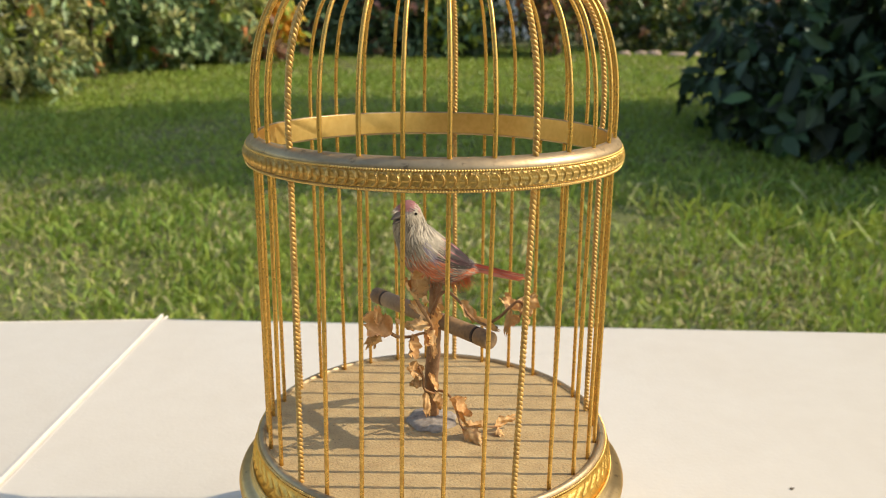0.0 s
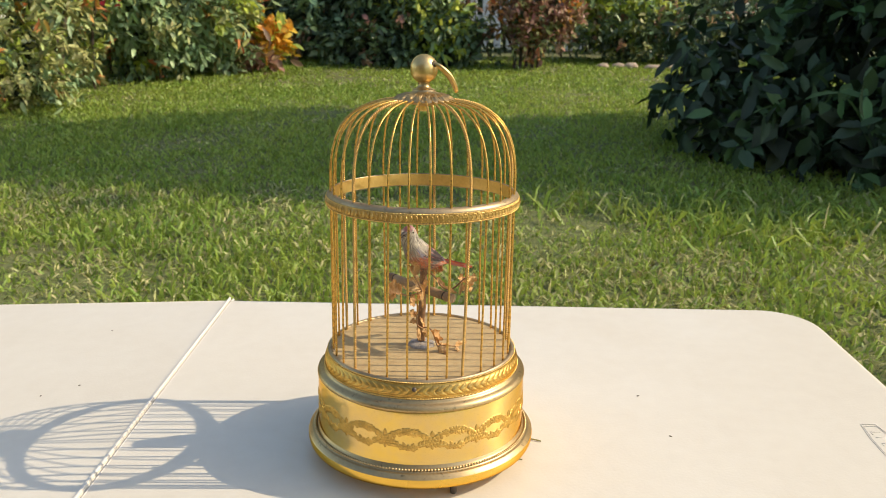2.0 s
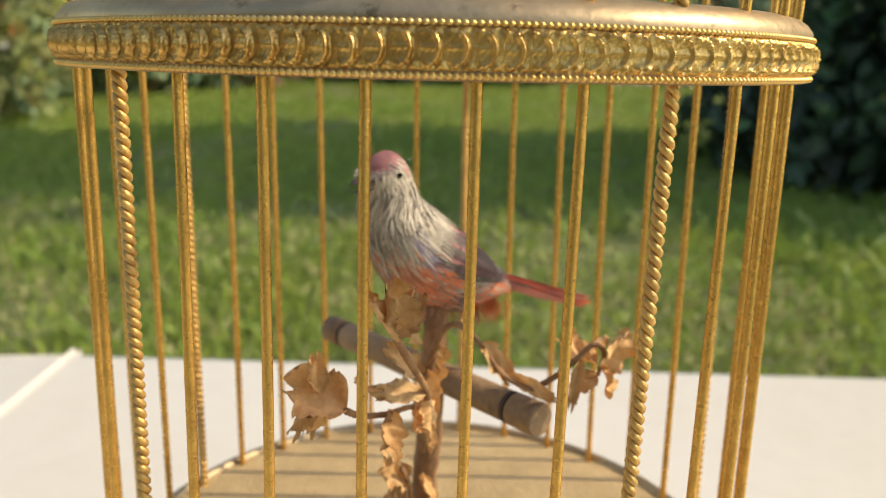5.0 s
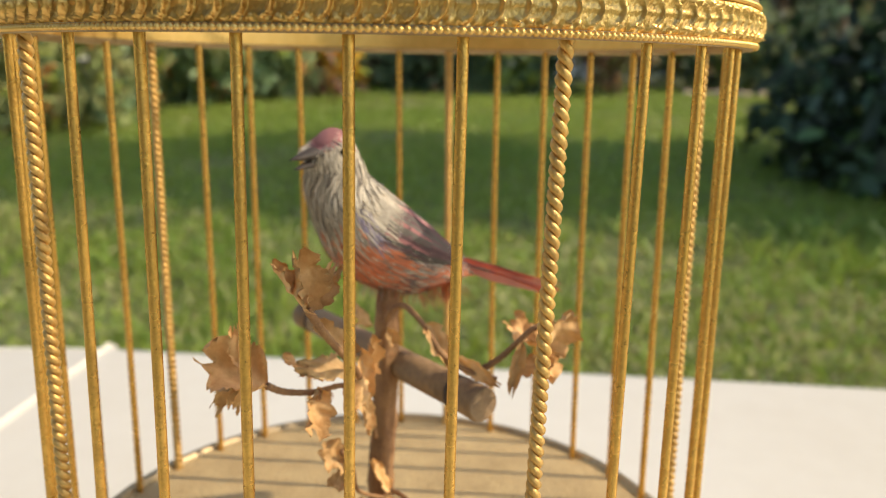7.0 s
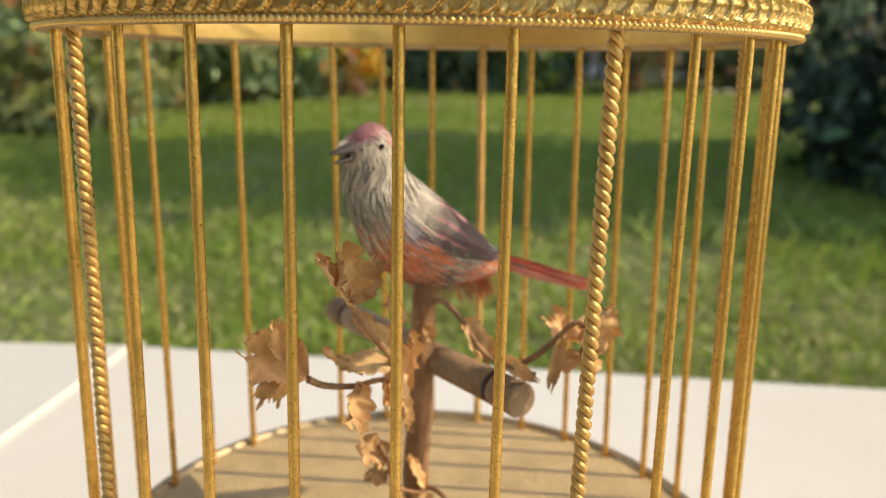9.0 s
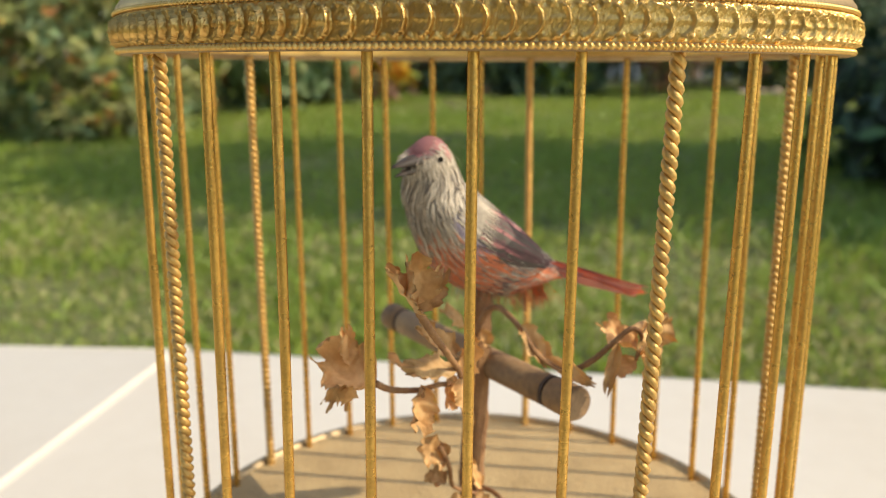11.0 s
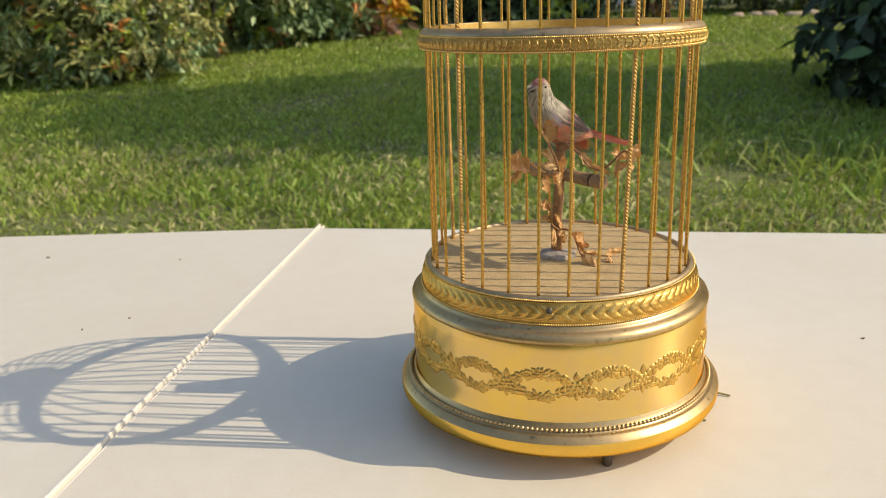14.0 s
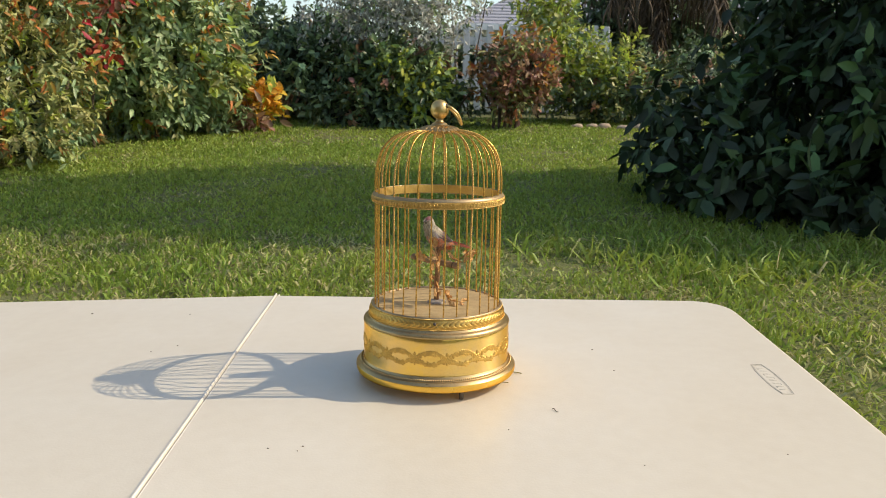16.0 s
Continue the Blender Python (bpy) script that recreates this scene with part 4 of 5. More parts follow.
    for sgn in (-1, 1):
        o = len(v)
        c = np.array([0.0114, sgn * 0.0044, 0.1512])
        for lat in range(1, 5):
            for j in range(10):
                b, a = lat * math.pi / 5, j * math.pi / 5
                v.append(c + 0.00052 * np.array([math.sin(b) * math.cos(a), math.cos(b), math.sin(b) * math.sin(a)]))
        for lat in range(3):
            for j in range(10):
                f.append((o + lat * 10 + j, o + lat * 10 + (j + 1) % 10, o + (lat + 1) * 10 + (j + 1) % 10, o + (lat + 1) * 10 + j))
                idx.append(6)
        f += [tuple(o + j for j in range(10)), tuple(o + 30 + j for j in range(10))]
        idx += [6, 6]
    # the head turned a little towards the front
    v = np.array(v)
    k = np.clip((v[:, 2] - 0.1420) / 0.0060, 0, 1)
    k = np.radians(28) * k * k * (3 - 2 * k)
    hx, hy = v[:, 0] - 0.0098, v[:, 1].copy()
    v[:, 0], v[:, 1] = 0.0098 + hx * np.cos(k) - hy * np.sin(k), hx * np.sin(k) + hy * np.cos(k)
    me = mesh_of("toy_bird", v, f, [PLUME_GREY, PLUME_MAUVE, PLUME_RED, PLUME_PINK, PLUME_DARK, BEAK, EYE, PLUME_CREAM, PLUME_SHADOW])
    me.polygons.foreach_set("material_index", idx)
    # heading: the tail points back and away, the breast to the front
    thing("toy_bird", "worn feathered toy bird, grey with a red belly, on the branch", "toy bird", me, Matrix.Translation(CAGE) @ pose(0, 0, 0, 0, 0, 180 + 29))


build_bird()


# ---- crumbs on the table ----
CRUMB = material("dark_crumb", (0.19, 0.145, 0.10), 0.8, scale=400)
STRAW = material("dry_stalk", (0.34, 0.30, 0.10), 0.8, scale=300)


def top_at(x, y):
    """Height of the table top."""
    return TABLE + 0.0021 * x + 0.0300 * y - math.tan(radians(2.2)) * max(0.0, SEAM - x)


def build_crumbs():
    rnd = random.Random(8)
    for x, y, s in ((-0.425, 0.214, 0.0011), (-0.303, 0.065, 0.0008), (-0.280, 0.083, 0.0007), (-0.134, -0.166, 0.0007), (-0.107, -0.162, 0.0008), (0.181, 0.012, 0.0008),
                    (0.171, 0.075, 0.0010), (0.061, -0.128, 0.0006), (0.077, -0.2445, 0.0008), (-0.110, -0.170, 0.0006), (-0.30, 0.20, 0.0007), (0.28, -0.17, 0.0006), (0.16, -0.19, 0.0006)):
        bm = bmesh.new()
        bmesh.ops.create_icosphere(bm, subdivisions=1, radius=s)
        for v in bm.verts:
            v.co *= rnd.uniform(0.7, 1.2)
            v.co.z *= 0.6
            v.co.x *= 1.5
        thing("crumb", "tiny dark crumb lying on the table", "crumb", from_bm("crumb", bm, CRUMB), pose(x, y, top_at(x, y) + s * 0.35, 0, 0, rnd.uniform(0, 180)), group="crumbs on the table")
    for pts, r, mat, label in (
            ([(0.060, 0.0080, 0.0008), (0.0715, 0.0050, 0.0012), (0.0795, 0.0030, 0.0014), (0.0858, 0.0010, 0.0010)], 0.0005, STRAW, "short dry stalk sticking out from under the cage"),
            ([(0.060, -0.0210, 0.0001), (0.066, -0.0225, 0.0001), (0.0705, -0.0235, 0.0000)], 0.0004, STRAW, "short dry stalk lying beside the cage")):
        v, f = tube(spline(pts, 16), r, 7)
        thing("dry_stalk", label, "stalk", mesh_of("dry_stalk", v, f, mat), Matrix.Translation((0, 0, TABLE)))
    v, f = tube(spline([(0.1040, -0.0858, -0.0015), (0.1053, -0.0866, -0.0009), (0.1060, -0.0892, -0.0015), (0.1069, -0.0915, -0.0019), (0.1084, -0.0918, -0.0018)], 24), np.linspace(0.0005, 0.0003, 24), 7)
    thing("dead_tendril", "curled dark bit of dead plant on the table", "plant bit", mesh_of("dead_tendril", v, f, CRUMB), Matrix.Translation((0, 0, TABLE)))


build_crumbs()


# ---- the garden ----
# near-black green: the shade inside the crowns, put into a leaf colour
LEAF_CROWN_SHADE = material("leaf_crown_shade", (0.045, 0.060, 0.025), 0.7, dark=(0.025, 0.032, 0.014), scale=3, island=0.4)
LEAF_PINK = material("leaf_reddish_green", (0.40, 0.44, 0.16), 0.55, dark=(0.31, 0.30, 0.09), scale=3, island=0.45, hue=0.03, translucent=0.10)
LEAF_GREY = material("leaf_grey_green", (0.325, 0.435, 0.205), 0.48, dark=(0.215, 0.315, 0.135), scale=3, island=0.40, hue=0.02, translucent=0.08)
LEAF_DARK = material("leaf_deep_green", (0.125, 0.185, 0.085), 0.40, dark=(0.08, 0.125, 0.056), scale=3, island=0.45, hue=0.02, translucent=0.10)
LEAF_RED = material("leaf_red_tip", (0.66, 0.25, 0.055), 0.5, dark=(0.48, 0.27, 0.075), scale=3, island=0.40, hue=0.035, translucent=0.25)
LEAF_CRIMSON = material("leaf_crimson", (0.56, 0.075, 0.035), 0.45, dark=(0.24, 0.04, 0.03), scale=3, island=0.4, hue=0.02, translucent=0.3)
LEAF_ORANGE = material("croton_orange_leaf", (0.95, 0.56, 0.06), 0.45, dark=(0.62, 0.34, 0.06), scale=6, island=0.30, hue=0.03, translucent=0.3)
LEAF_LIME = material("leaf_bright_green", (0.54, 0.60, 0.10), 0.5, dark=(0.40, 0.50, 0.085), scale=3, island=0.35, hue=0.02, translucent=0.35)
LEAF_WINE = material("leaf_wine_red", (0.42, 0.19, 0.125), 0.5, dark=(0.34, 0.25, 0.15), scale=3, island=0.40, hue=0.03, translucent=0.3)
LEAF_SILVER = material("leaf_silver_green", (0.66, 0.64, 0.58), 0.5, dark=(0.50, 0.50, 0.42), scale=3, island=0.40, hue=0.02, translucent=0.3)
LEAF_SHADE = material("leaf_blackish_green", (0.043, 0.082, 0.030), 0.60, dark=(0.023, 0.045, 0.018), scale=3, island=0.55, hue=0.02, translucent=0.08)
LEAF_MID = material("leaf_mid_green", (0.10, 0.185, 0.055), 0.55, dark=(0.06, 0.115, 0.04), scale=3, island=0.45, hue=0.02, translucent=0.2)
BARK = material("bark", (0.12, 0.085, 0.055), 0.9, dark=(0.065, 0.045, 0.03), scale=8, fine=60, bump=1.0, bump_scale=40)
DEAD = material("dead_frond", (0.15, 0.105, 0.065), 0.85, dark=(0.08, 0.055, 0.035), scale=6, island=0.3)
WHITE_WOOD = material("white_painted_fence", (0.88, 0.87, 0.88), 0.6, dark=(0.70, 0.69, 0.70), scale=5, thing=0.06)
ROOF = material("grey_roof_shingle", (0.36, 0.36, 0.40), 0.9, dark=(0.29, 0.29, 0.32), scale=4, fine=50)
STUCCO = material("pale_stucco", (0.70, 0.67, 0.66), 0.9, dark=(0.62, 0.59, 0.57), scale=3, fine=40)
RENDER = material("beige_render", (0.46, 0.38, 0.29), 0.9, dark=(0.38, 0.31, 0.23), scale=2, fine=30, bump=0.4, bump_scale=60)
MULCH = material("pale_edging_stone", (0.56, 0.46, 0.35), 0.9, dark=(0.40, 0.29, 0.20), scale=12, fine=90)


def leaf_cloud(rng, centres, outs, length, width, droop, flat=0.5, simple=True):
    """Leaves at centres, pointing along outs, as arrays of verts and quads."""
    k = len(centres)
    up = np.array([0, 0, 1.0])
    way = outs + rng.normal(0, 0.55, (k, 3)) - up * droop
    way /= np.linalg.norm(way, axis=1)[:, None]
    nor = outs * 0.6 + up * flat + rng.normal(0, 0.45, (k, 3))
    side = np.cross(way, nor)
    side /= np.linalg.norm(side, axis=1)[:, None] + 1e-9
    nor = np.cross(side, way)
    ln = length * rng.uniform(0.6, 1.25, k)[:, None]
    wd = width * rng.uniform(0.7, 1.2, k)[:, None]
    bend = rng.uniform(-0.05, 0.30, k)[:, None]
    if simple:
        v = np.stack([centres, centres + way * ln * 0.45 + side * wd * 0.5 + nor * wd * 0.16, centres + way * ln - nor * ln * bend, centres + way * ln * 0.45 - side * wd * 0.5 + nor * wd * 0.16, centres + way * ln * 0.5 - nor * ln * bend * 0.25], 1)
        q = np.array([[0, 1, 2, 4], [0, 4, 2, 3]])
    else:
        # a rounded blade folded along its midrib: four stations of three points
        rows = []
        for t, w in ((0.0, 0.05), (0.28, 0.44), (0.66, 0.42), (1.0, 0.02)):
            c = centres + way * ln * t - nor * ln * bend * t * t
            rows += [c + side * wd * w + nor * wd * w * 0.35, c, c - side * wd * w + nor * wd * w * 0.35]
        v = np.stack(rows, 1)
        q = np.array([[3 * i + j, 3 * i + j + 1, 3 * i + j + 4, 3 * i + j + 3] for i in range(3) for j in range(2)])
    m = v.shape[1]
    return v.reshape(-1, 3), (q[None] + (np.arange(k) * m)[:, None, None]).reshape(-1, 4), len(q)


def bush(name, label, category, lumps, count, length, width, mats, shares, seed, droop=0.25, stems=(), simple=True, depth=0.55, sprigs=9, flat=0.5, stem_mat=None, red_top=None, behind=0.45, core=0.10):
    """A shrub: leaves in sprays over and inside a heap of lumps, with woody stems below."""
    rng = np.random.RandomState(seed)
    base = np.array(lumps[0][0], float)
    base[2] = ground_height(base[0], base[1])
    root = thing(name, label, category, m=Matrix.Translation(base))
    area = np.array([l[1][0] * l[1][2] + l[1][1] * l[1][2] + l[1][0] * l[1][1] for l in lumps])
    pick = rng.choice(len(lumps), count // sprigs, p=area / area.sum())
    C = np.array([l[0] for l in lumps], float)[pick]
    R = np.array([l[1] for l in lumps], float)[pick]
    d = rng.normal(0, 1, (len(pick), 3))
    d /= np.linalg.norm(d, axis=1)[:, None]
    d[:, 1] = np.where(d[:, 1] > behind, -d[:, 1], d[:, 1])     # few leaves on the side turned away from the lawn
    shell = 1 - depth * rng.uniform(0, 1, len(pick))[:, None] ** 1.7
    bump = 1 + 0.16 * np.sin(d[:, :1] * 7 + pick[:, None]) * np.sin(d[:, 2:] * 6 + d[:, 1:2] * 5)
    tip = C + d * R * shell * bump
    out = d / R
    out /= np.linalg.norm(out, axis=1)[:, None]
    keep = tip[:, 2] > ground_height(tip[:, 0], tip[:, 1]) + 0.02
    tip, out, shell = tip[keep], out[keep], shell[keep]
    # each spray: leaves along a short twig
    k = len(tip)
    t = np.linspace(0, 1, sprigs)
    spray = out + rng.normal(0, 0.45, (k, 3))
    spray[:, 2] += 0.2 - droop
    spray /= np.linalg.norm(spray, axis=1)[:, None]
    cen = tip[:, None, :] + spray[:, None, :] * (t[None, :, None] - 0.6) * length * 2.2 + rng.normal(0, length * 0.22, (k, sprigs, 3))
    ow = spray[:, None, :] * (0.35 + 0.5 * t[None, :, None]) + rng.normal(0, 0.55, (k, sprigs, 3))
    cen, ow = cen.reshape(-1, 3), ow.reshape(-1, 3)
    v, q, per = leaf_cloud(rng, cen, ow, length, width, droop, flat, simple)
    which = rng.choice(len(mats), k, p=np.array(shares) / sum(shares))
    if red_top is not None:
        high = (tip[:, 2] - tip[:, 2].min()) / np.ptp(tip[:, 2])
        hot = (rng.uniform(0, 1, k) < red_top * (0.12 + 1.7 * high ** 2)) & (shell[:, 0] > 0.75)
        which = np.where(hot, len(mats) - 1, which)
    per_leaf = np.repeat(which, sprigs)
    if red_top is not None:   # only the tip leaves of a spray turn
        tipleaf = np.tile(np.arange(sprigs) >= sprigs - 5, k)
        per_leaf = np.where((per_leaf == len(mats) - 1) & ~tipleaf, 0, per_leaf)
    part("crown", big_mesh("crown", v - base, q, mats, np.repeat(per_leaf, per), smooth=not simple), root, m=None)
    # dark leaves in the lumps' middle imitate the shade between the outer sprays
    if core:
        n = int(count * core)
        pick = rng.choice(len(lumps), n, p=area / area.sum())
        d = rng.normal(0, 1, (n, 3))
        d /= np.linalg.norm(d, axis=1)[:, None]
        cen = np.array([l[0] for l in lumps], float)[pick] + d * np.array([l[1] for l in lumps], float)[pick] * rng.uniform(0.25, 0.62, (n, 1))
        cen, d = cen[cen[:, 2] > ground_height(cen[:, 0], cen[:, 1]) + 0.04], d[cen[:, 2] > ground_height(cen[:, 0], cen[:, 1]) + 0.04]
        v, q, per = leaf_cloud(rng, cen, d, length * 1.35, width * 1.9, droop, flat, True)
        part("inner_leaves", big_mesh("inner_leaves", v - base, q, LEAF_CROWN_SHADE, smooth=False), root, "dark leaves added inside the crown to imitate its inner shade")
    for pts, r0, r1 in stems:
        p = spline(np.array(pts, float) - base, 14)
        sv, sf = tube(p, np.linspace(r0, r1, 14), 8)
        part("stem", mesh_of("stem", sv, sf, stem_mat or BARK), root)
    return root


def G(x, y, up=0.0):
    return (x, y, float(ground_height(x, y)) + up)


def stems_for(lumps, seed, n=5, r0=0.022):
    rnd = random.Random(seed)
    out = []
    for _ in range(n):
        c, r = rnd.choice(lumps)
        x, y = c[0] + rnd.uniform(-.4, .4) * r[0], c[1] + rnd.uniform(-.4, .4) * r[1]
        out.append(([G(x, y, -0.03), (x + rnd.uniform(-.06, .06), y, G(x, y)[2] + 0.2), (x + rnd.uniform(-.2, .2), y + rnd.uniform(-.1, .1), c[2]), (x + rnd.uniform(-.4, .4), y + rnd.uniform(-.2, .2), c[2] + r[2] * 0.75)], r0, r0 * 0.3))
    return out


# flowering hedge beside the lawn
L1 = [((-2.85, 4.40, 0.95), (0.80, 0.70, 0.75)), ((-2.72, 4.65, 1.50), (0.70, 0.7, 0.62)), ((-3.6, 4.3, 1.3), (0.9, 0.8, 0.95)), ((-2.62, 4.22, 0.60), (0.50, 0.45, 0.36))]
bush("flowering_hedge", "tall hedge of narrow olive-green leaves with red young tips", "hedge", L1, 30000, 0.070, 0.023, [LEAF_PINK, LEAF_GREY, LEAF_LIME, LEAF_RED], [6, 2.4, 0.8, 0.01], 1, 0.22, stems_for(L1, 1), simple=False, red_top=0.80, depth=0.50, sprigs=15)
L2 = [((-2.25, 5.80, 1.05), (0.75, 0.72, 0.70)), ((-1.98, 6.05, 1.20), (0.56, 0.6, 0.60)), ((-2.55, 5.7, 1.48), (0.7, 0.7, 0.60)), ((-1.84, 6.1, 0.86), (0.40, 0.45, 0.36)), ((-2.22, 5.45, 0.94), (0.42, 0.38, 0.24))]
bush("broadleaf_hedge", "dense hedge of grey-green leaves with a few orange tips", "hedge", L2, 27000, 0.080, 0.031, [LEAF_GREY, LEAF_PINK, LEAF_LIME, LEAF_RED], [7, 1.5, 0.5, 0.01], 2, 0.38, stems_for(L2, 2, 12, 0.014), simple=False, red_top=0.36, depth=0.50, sprigs=15)
L3 = [((-2.02, 4.55, 1.52), (0.10, 0.14, 0.17)), ((-1.95, 4.28, 1.16), (0.09, 0.10, 0.13))]
bush("red_shrub", "small shrub with glossy dark red leaves in the hedge", "shrub", L3, 170, 0.070, 0.030, [LEAF_CRIMSON, LEAF_RED, LEAF_WINE], [4, 1, 2.5], 3, 0.2, [([G(-2.35, 5.0, -0.02), (-2.30, 4.95, 0.9), (-1.98, 4.60, 1.45)], 0.014, 0.006)], sprigs=6, simple=False, core=0)
# croton
L4 = [((-1.39, 6.12, 0.80), (0.11, 0.10, 0.11))]
bush("croton", "croton with broad orange and yellow leaves at the hedge's foot", "shrub", L4, 320, 0.095, 0.050, [LEAF_ORANGE, LEAF_LIME], [6, 1], 4, -0.25, [([G(-1.42, 6.15, -0.02), (-1.41, 6.15, 0.65), (-1.40, 6.12, 0.80)], 0.014, 0.006)], sprigs=5, simple=False, core=0)
L5 = [((-1.54, 6.02, 0.64), (0.20, 0.16, 0.13))]
bush("brown_croton", "low croton with dull brown-red leaves", "shrub", L5, 130, 0.10, 0.05, [LEAF_WINE], [1], 5, -0.1, [([G(-1.54, 6.02, -0.02), (-1.54, 6.02, 0.62)], 0.012, 0.006)], sprigs=5, simple=False, core=0)
# hedge along the back
L6 = [((-1.35, 7.5, 1.05), (0.8, 0.6, 0.60)), ((-0.95, 7.1, 1.0), (0.65, 0.55, 0.46)), ((-0.35, 6.95, 0.98), (0.65, 0.5, 0.42)), ((-0.12, 7.0, 0.92), (0.36, 0.45, 0.44)), ((-0.7, 6.75, 0.74), (0.6, 0.35, 0.28)), ((-0.1, 6.68, 0.70), (0.5, 0.3, 0.26)), ((-1.9, 7.8, 1.15), (0.7, 0.6, 0.62))]
bush("dark_hedge", "dark green hedge along the back of the lawn", "hedge", L6, 17000, 0.085, 0.040, [LEAF_DARK, LEAF_GREY, LEAF_WINE], [5, 1.6, 0.7], 6, 0.3, stems_for(L6, 6, 7), simple=False, sprigs=13)
L13 = [((-2.6, 9.3, 1.2), (0.9, 0.6, 0.75)), ((-1.4, 9.3, 1.15), (0.9, 0.6, 0.75)), ((-0.6, 9.4, 1.5), (0.7, 0.5, 0.9)), ((-3.8, 9.2, 1.4), (0.9, 0.6, 0.9))]
bush("far_hedge", "tall dense hedge farther behind the lawn", "hedge", L13, 7000, 0.11, 0.05, [LEAF_DARK, LEAF_GREY, LEAF_PINK], [4, 2, 1], 13, 0.3, stems_for(L13, 13, 6))
L7 = [((-0.10, 6.95, 1.66), (0.58, 0.45, 0.46)), ((-0.70, 7.05, 1.62), (0.58, 0.45, 0.42)), ((0.22, 7.4, 2.00), (0.55, 0.5, 0.36)), ((-0.3, 7.3, 2.25), (0.8, 0.5, 0.4)), ((0.55, 7.5, 2.2), (0.5, 0.4, 0.25))]
bush("silver_shrub", "loose shrub with thin silver-green leaves and bare stems", "shrub", L7, 12000, 0.060, 0.026, [LEAF_SILVER, LEAF_GREY], [8, 1.5], 7, 0.3, stems_for(L7, 7, 8, 0.009), depth=0.9, core=0)
L8 = [((-0.06, 6.60, 0.88), (0.28, 0.22, 0.26)), ((-0.30, 6.58, 1.10), (0.24, 0.2, 0.22))]
bush("bright_shrub", "small sunlit shrub with bright green leaves", "shrub", L8, 1500, 0.085, 0.040, [LEAF_LIME, LEAF_GREY, LEAF_DARK], [1.4, 2, 1], 8, 0.2, stems_for(L8, 8, 3), simple=False, core=0)
L9 = [((0.74, 6.65, 1.14), (0.35, 0.36, 0.32)), ((0.66, 6.6, 0.88), (0.28, 0.28, 0.20)), ((0.93, 6.7, 1.06), (0.25, 0.3, 0.28))]
bush("wine_shrub", "rounded shrub with wine-red and brownish leaves", "shrub", L9, 3800, 0.065, 0.030, [LEAF_WINE, LEAF_DARK, LEAF_PINK, LEAF_RED], [6, 1.5, 2, 0.01], 9, 0.15, [([G(0.55 + 0.05 * k, 6.55, -0.02), (0.55 + 0.06 * k, 6.56, 0.72), (0.42 + 0.16 * k, 6.6, 1.0), (0.40 + 0.17 * k, 6.6, 1.3)], 0.016, 0.005) for k in range(5)], depth=0.8, red_top=0.25, simple=False, core=0)
L10 = [((1.20, 7.5, 1.30), (0.42, 0.4, 0.50)), ((1.45, 7.4, 1.00), (0.42, 0.4, 0.36)), ((1.80, 7.4, 1.05), (0.45, 0.4, 0.40)), ((1.12, 7.7, 1.72), (0.36, 0.35, 0.26))]
bush("lime_shrub", "loose yellow-green shrub in front of the fence", "shrub", L10, 5200, 0.075, 0.034, [LEAF_LIME, LEAF_GREY, LEAF_PINK], [3, 2, 1.5], 10, 0.2, stems_for(L10, 10, 8, 0.008), depth=0.9, simple=False, core=0)
L11 = [((2.35, 8.4, 1.05), (0.6, 0.4, 0.42)), ((3.1, 8.4, 1.12), (0.6, 0.4, 0.48)), ((1.5, 7.1, 0.84), (0.4, 0.25, 0.20)), ((2.0, 7.1, 0.90), (0.5, 0.3, 0.26)), ((2.6, 7.4, 1.0), (0.5, 0.4, 0.36))]
bush("border_shrub", "low mixed green shrub at the lawn's border", "shrub", L11, 6500, 0.07, 0.034, [LEAF_GREY, LEAF_PINK, LEAF_DARK, LEAF_WINE], [1.5, 1.2, 5, 0.8], 11, 0.2, stems_for(L11, 11, 5, 0.012), depth=0.8, simple=False, core=0.05)
L14 = [((2.3, 10.5, 1.5), (0.8, 0.6, 0.8)), ((3.4, 10.5, 1.5), (0.9, 0.6, 0.9)), ((4.6, 10.5, 1.6), (0.9, 0.6, 1.0))]
bush("boundary_hedge", "grey-green hedge behind the border", "hedge", L14, 12000, 0.13, 0.055, [LEAF_GREY, LEAF_SILVER, LEAF_DARK], [1.2, 0.5, 5], 14, 0.3, stems_for(L14, 14, 5))
L15 = [((0.0, 9.6, 1.15), (0.6, 0.30, 0.50)), ((0.7, 9.6, 1.12), (0.6, 0.30, 0.44)), ((1.4, 9.6, 1.15), (0.6, 0.30, 0.46))]
bush("dark_hedge", "dark shaded hedge behind the white fence", "hedge", L15, 4500, 0.12, 0.055, [LEAF_DARK], [1], 15, 0.3, stems_for(L15, 15, 3))
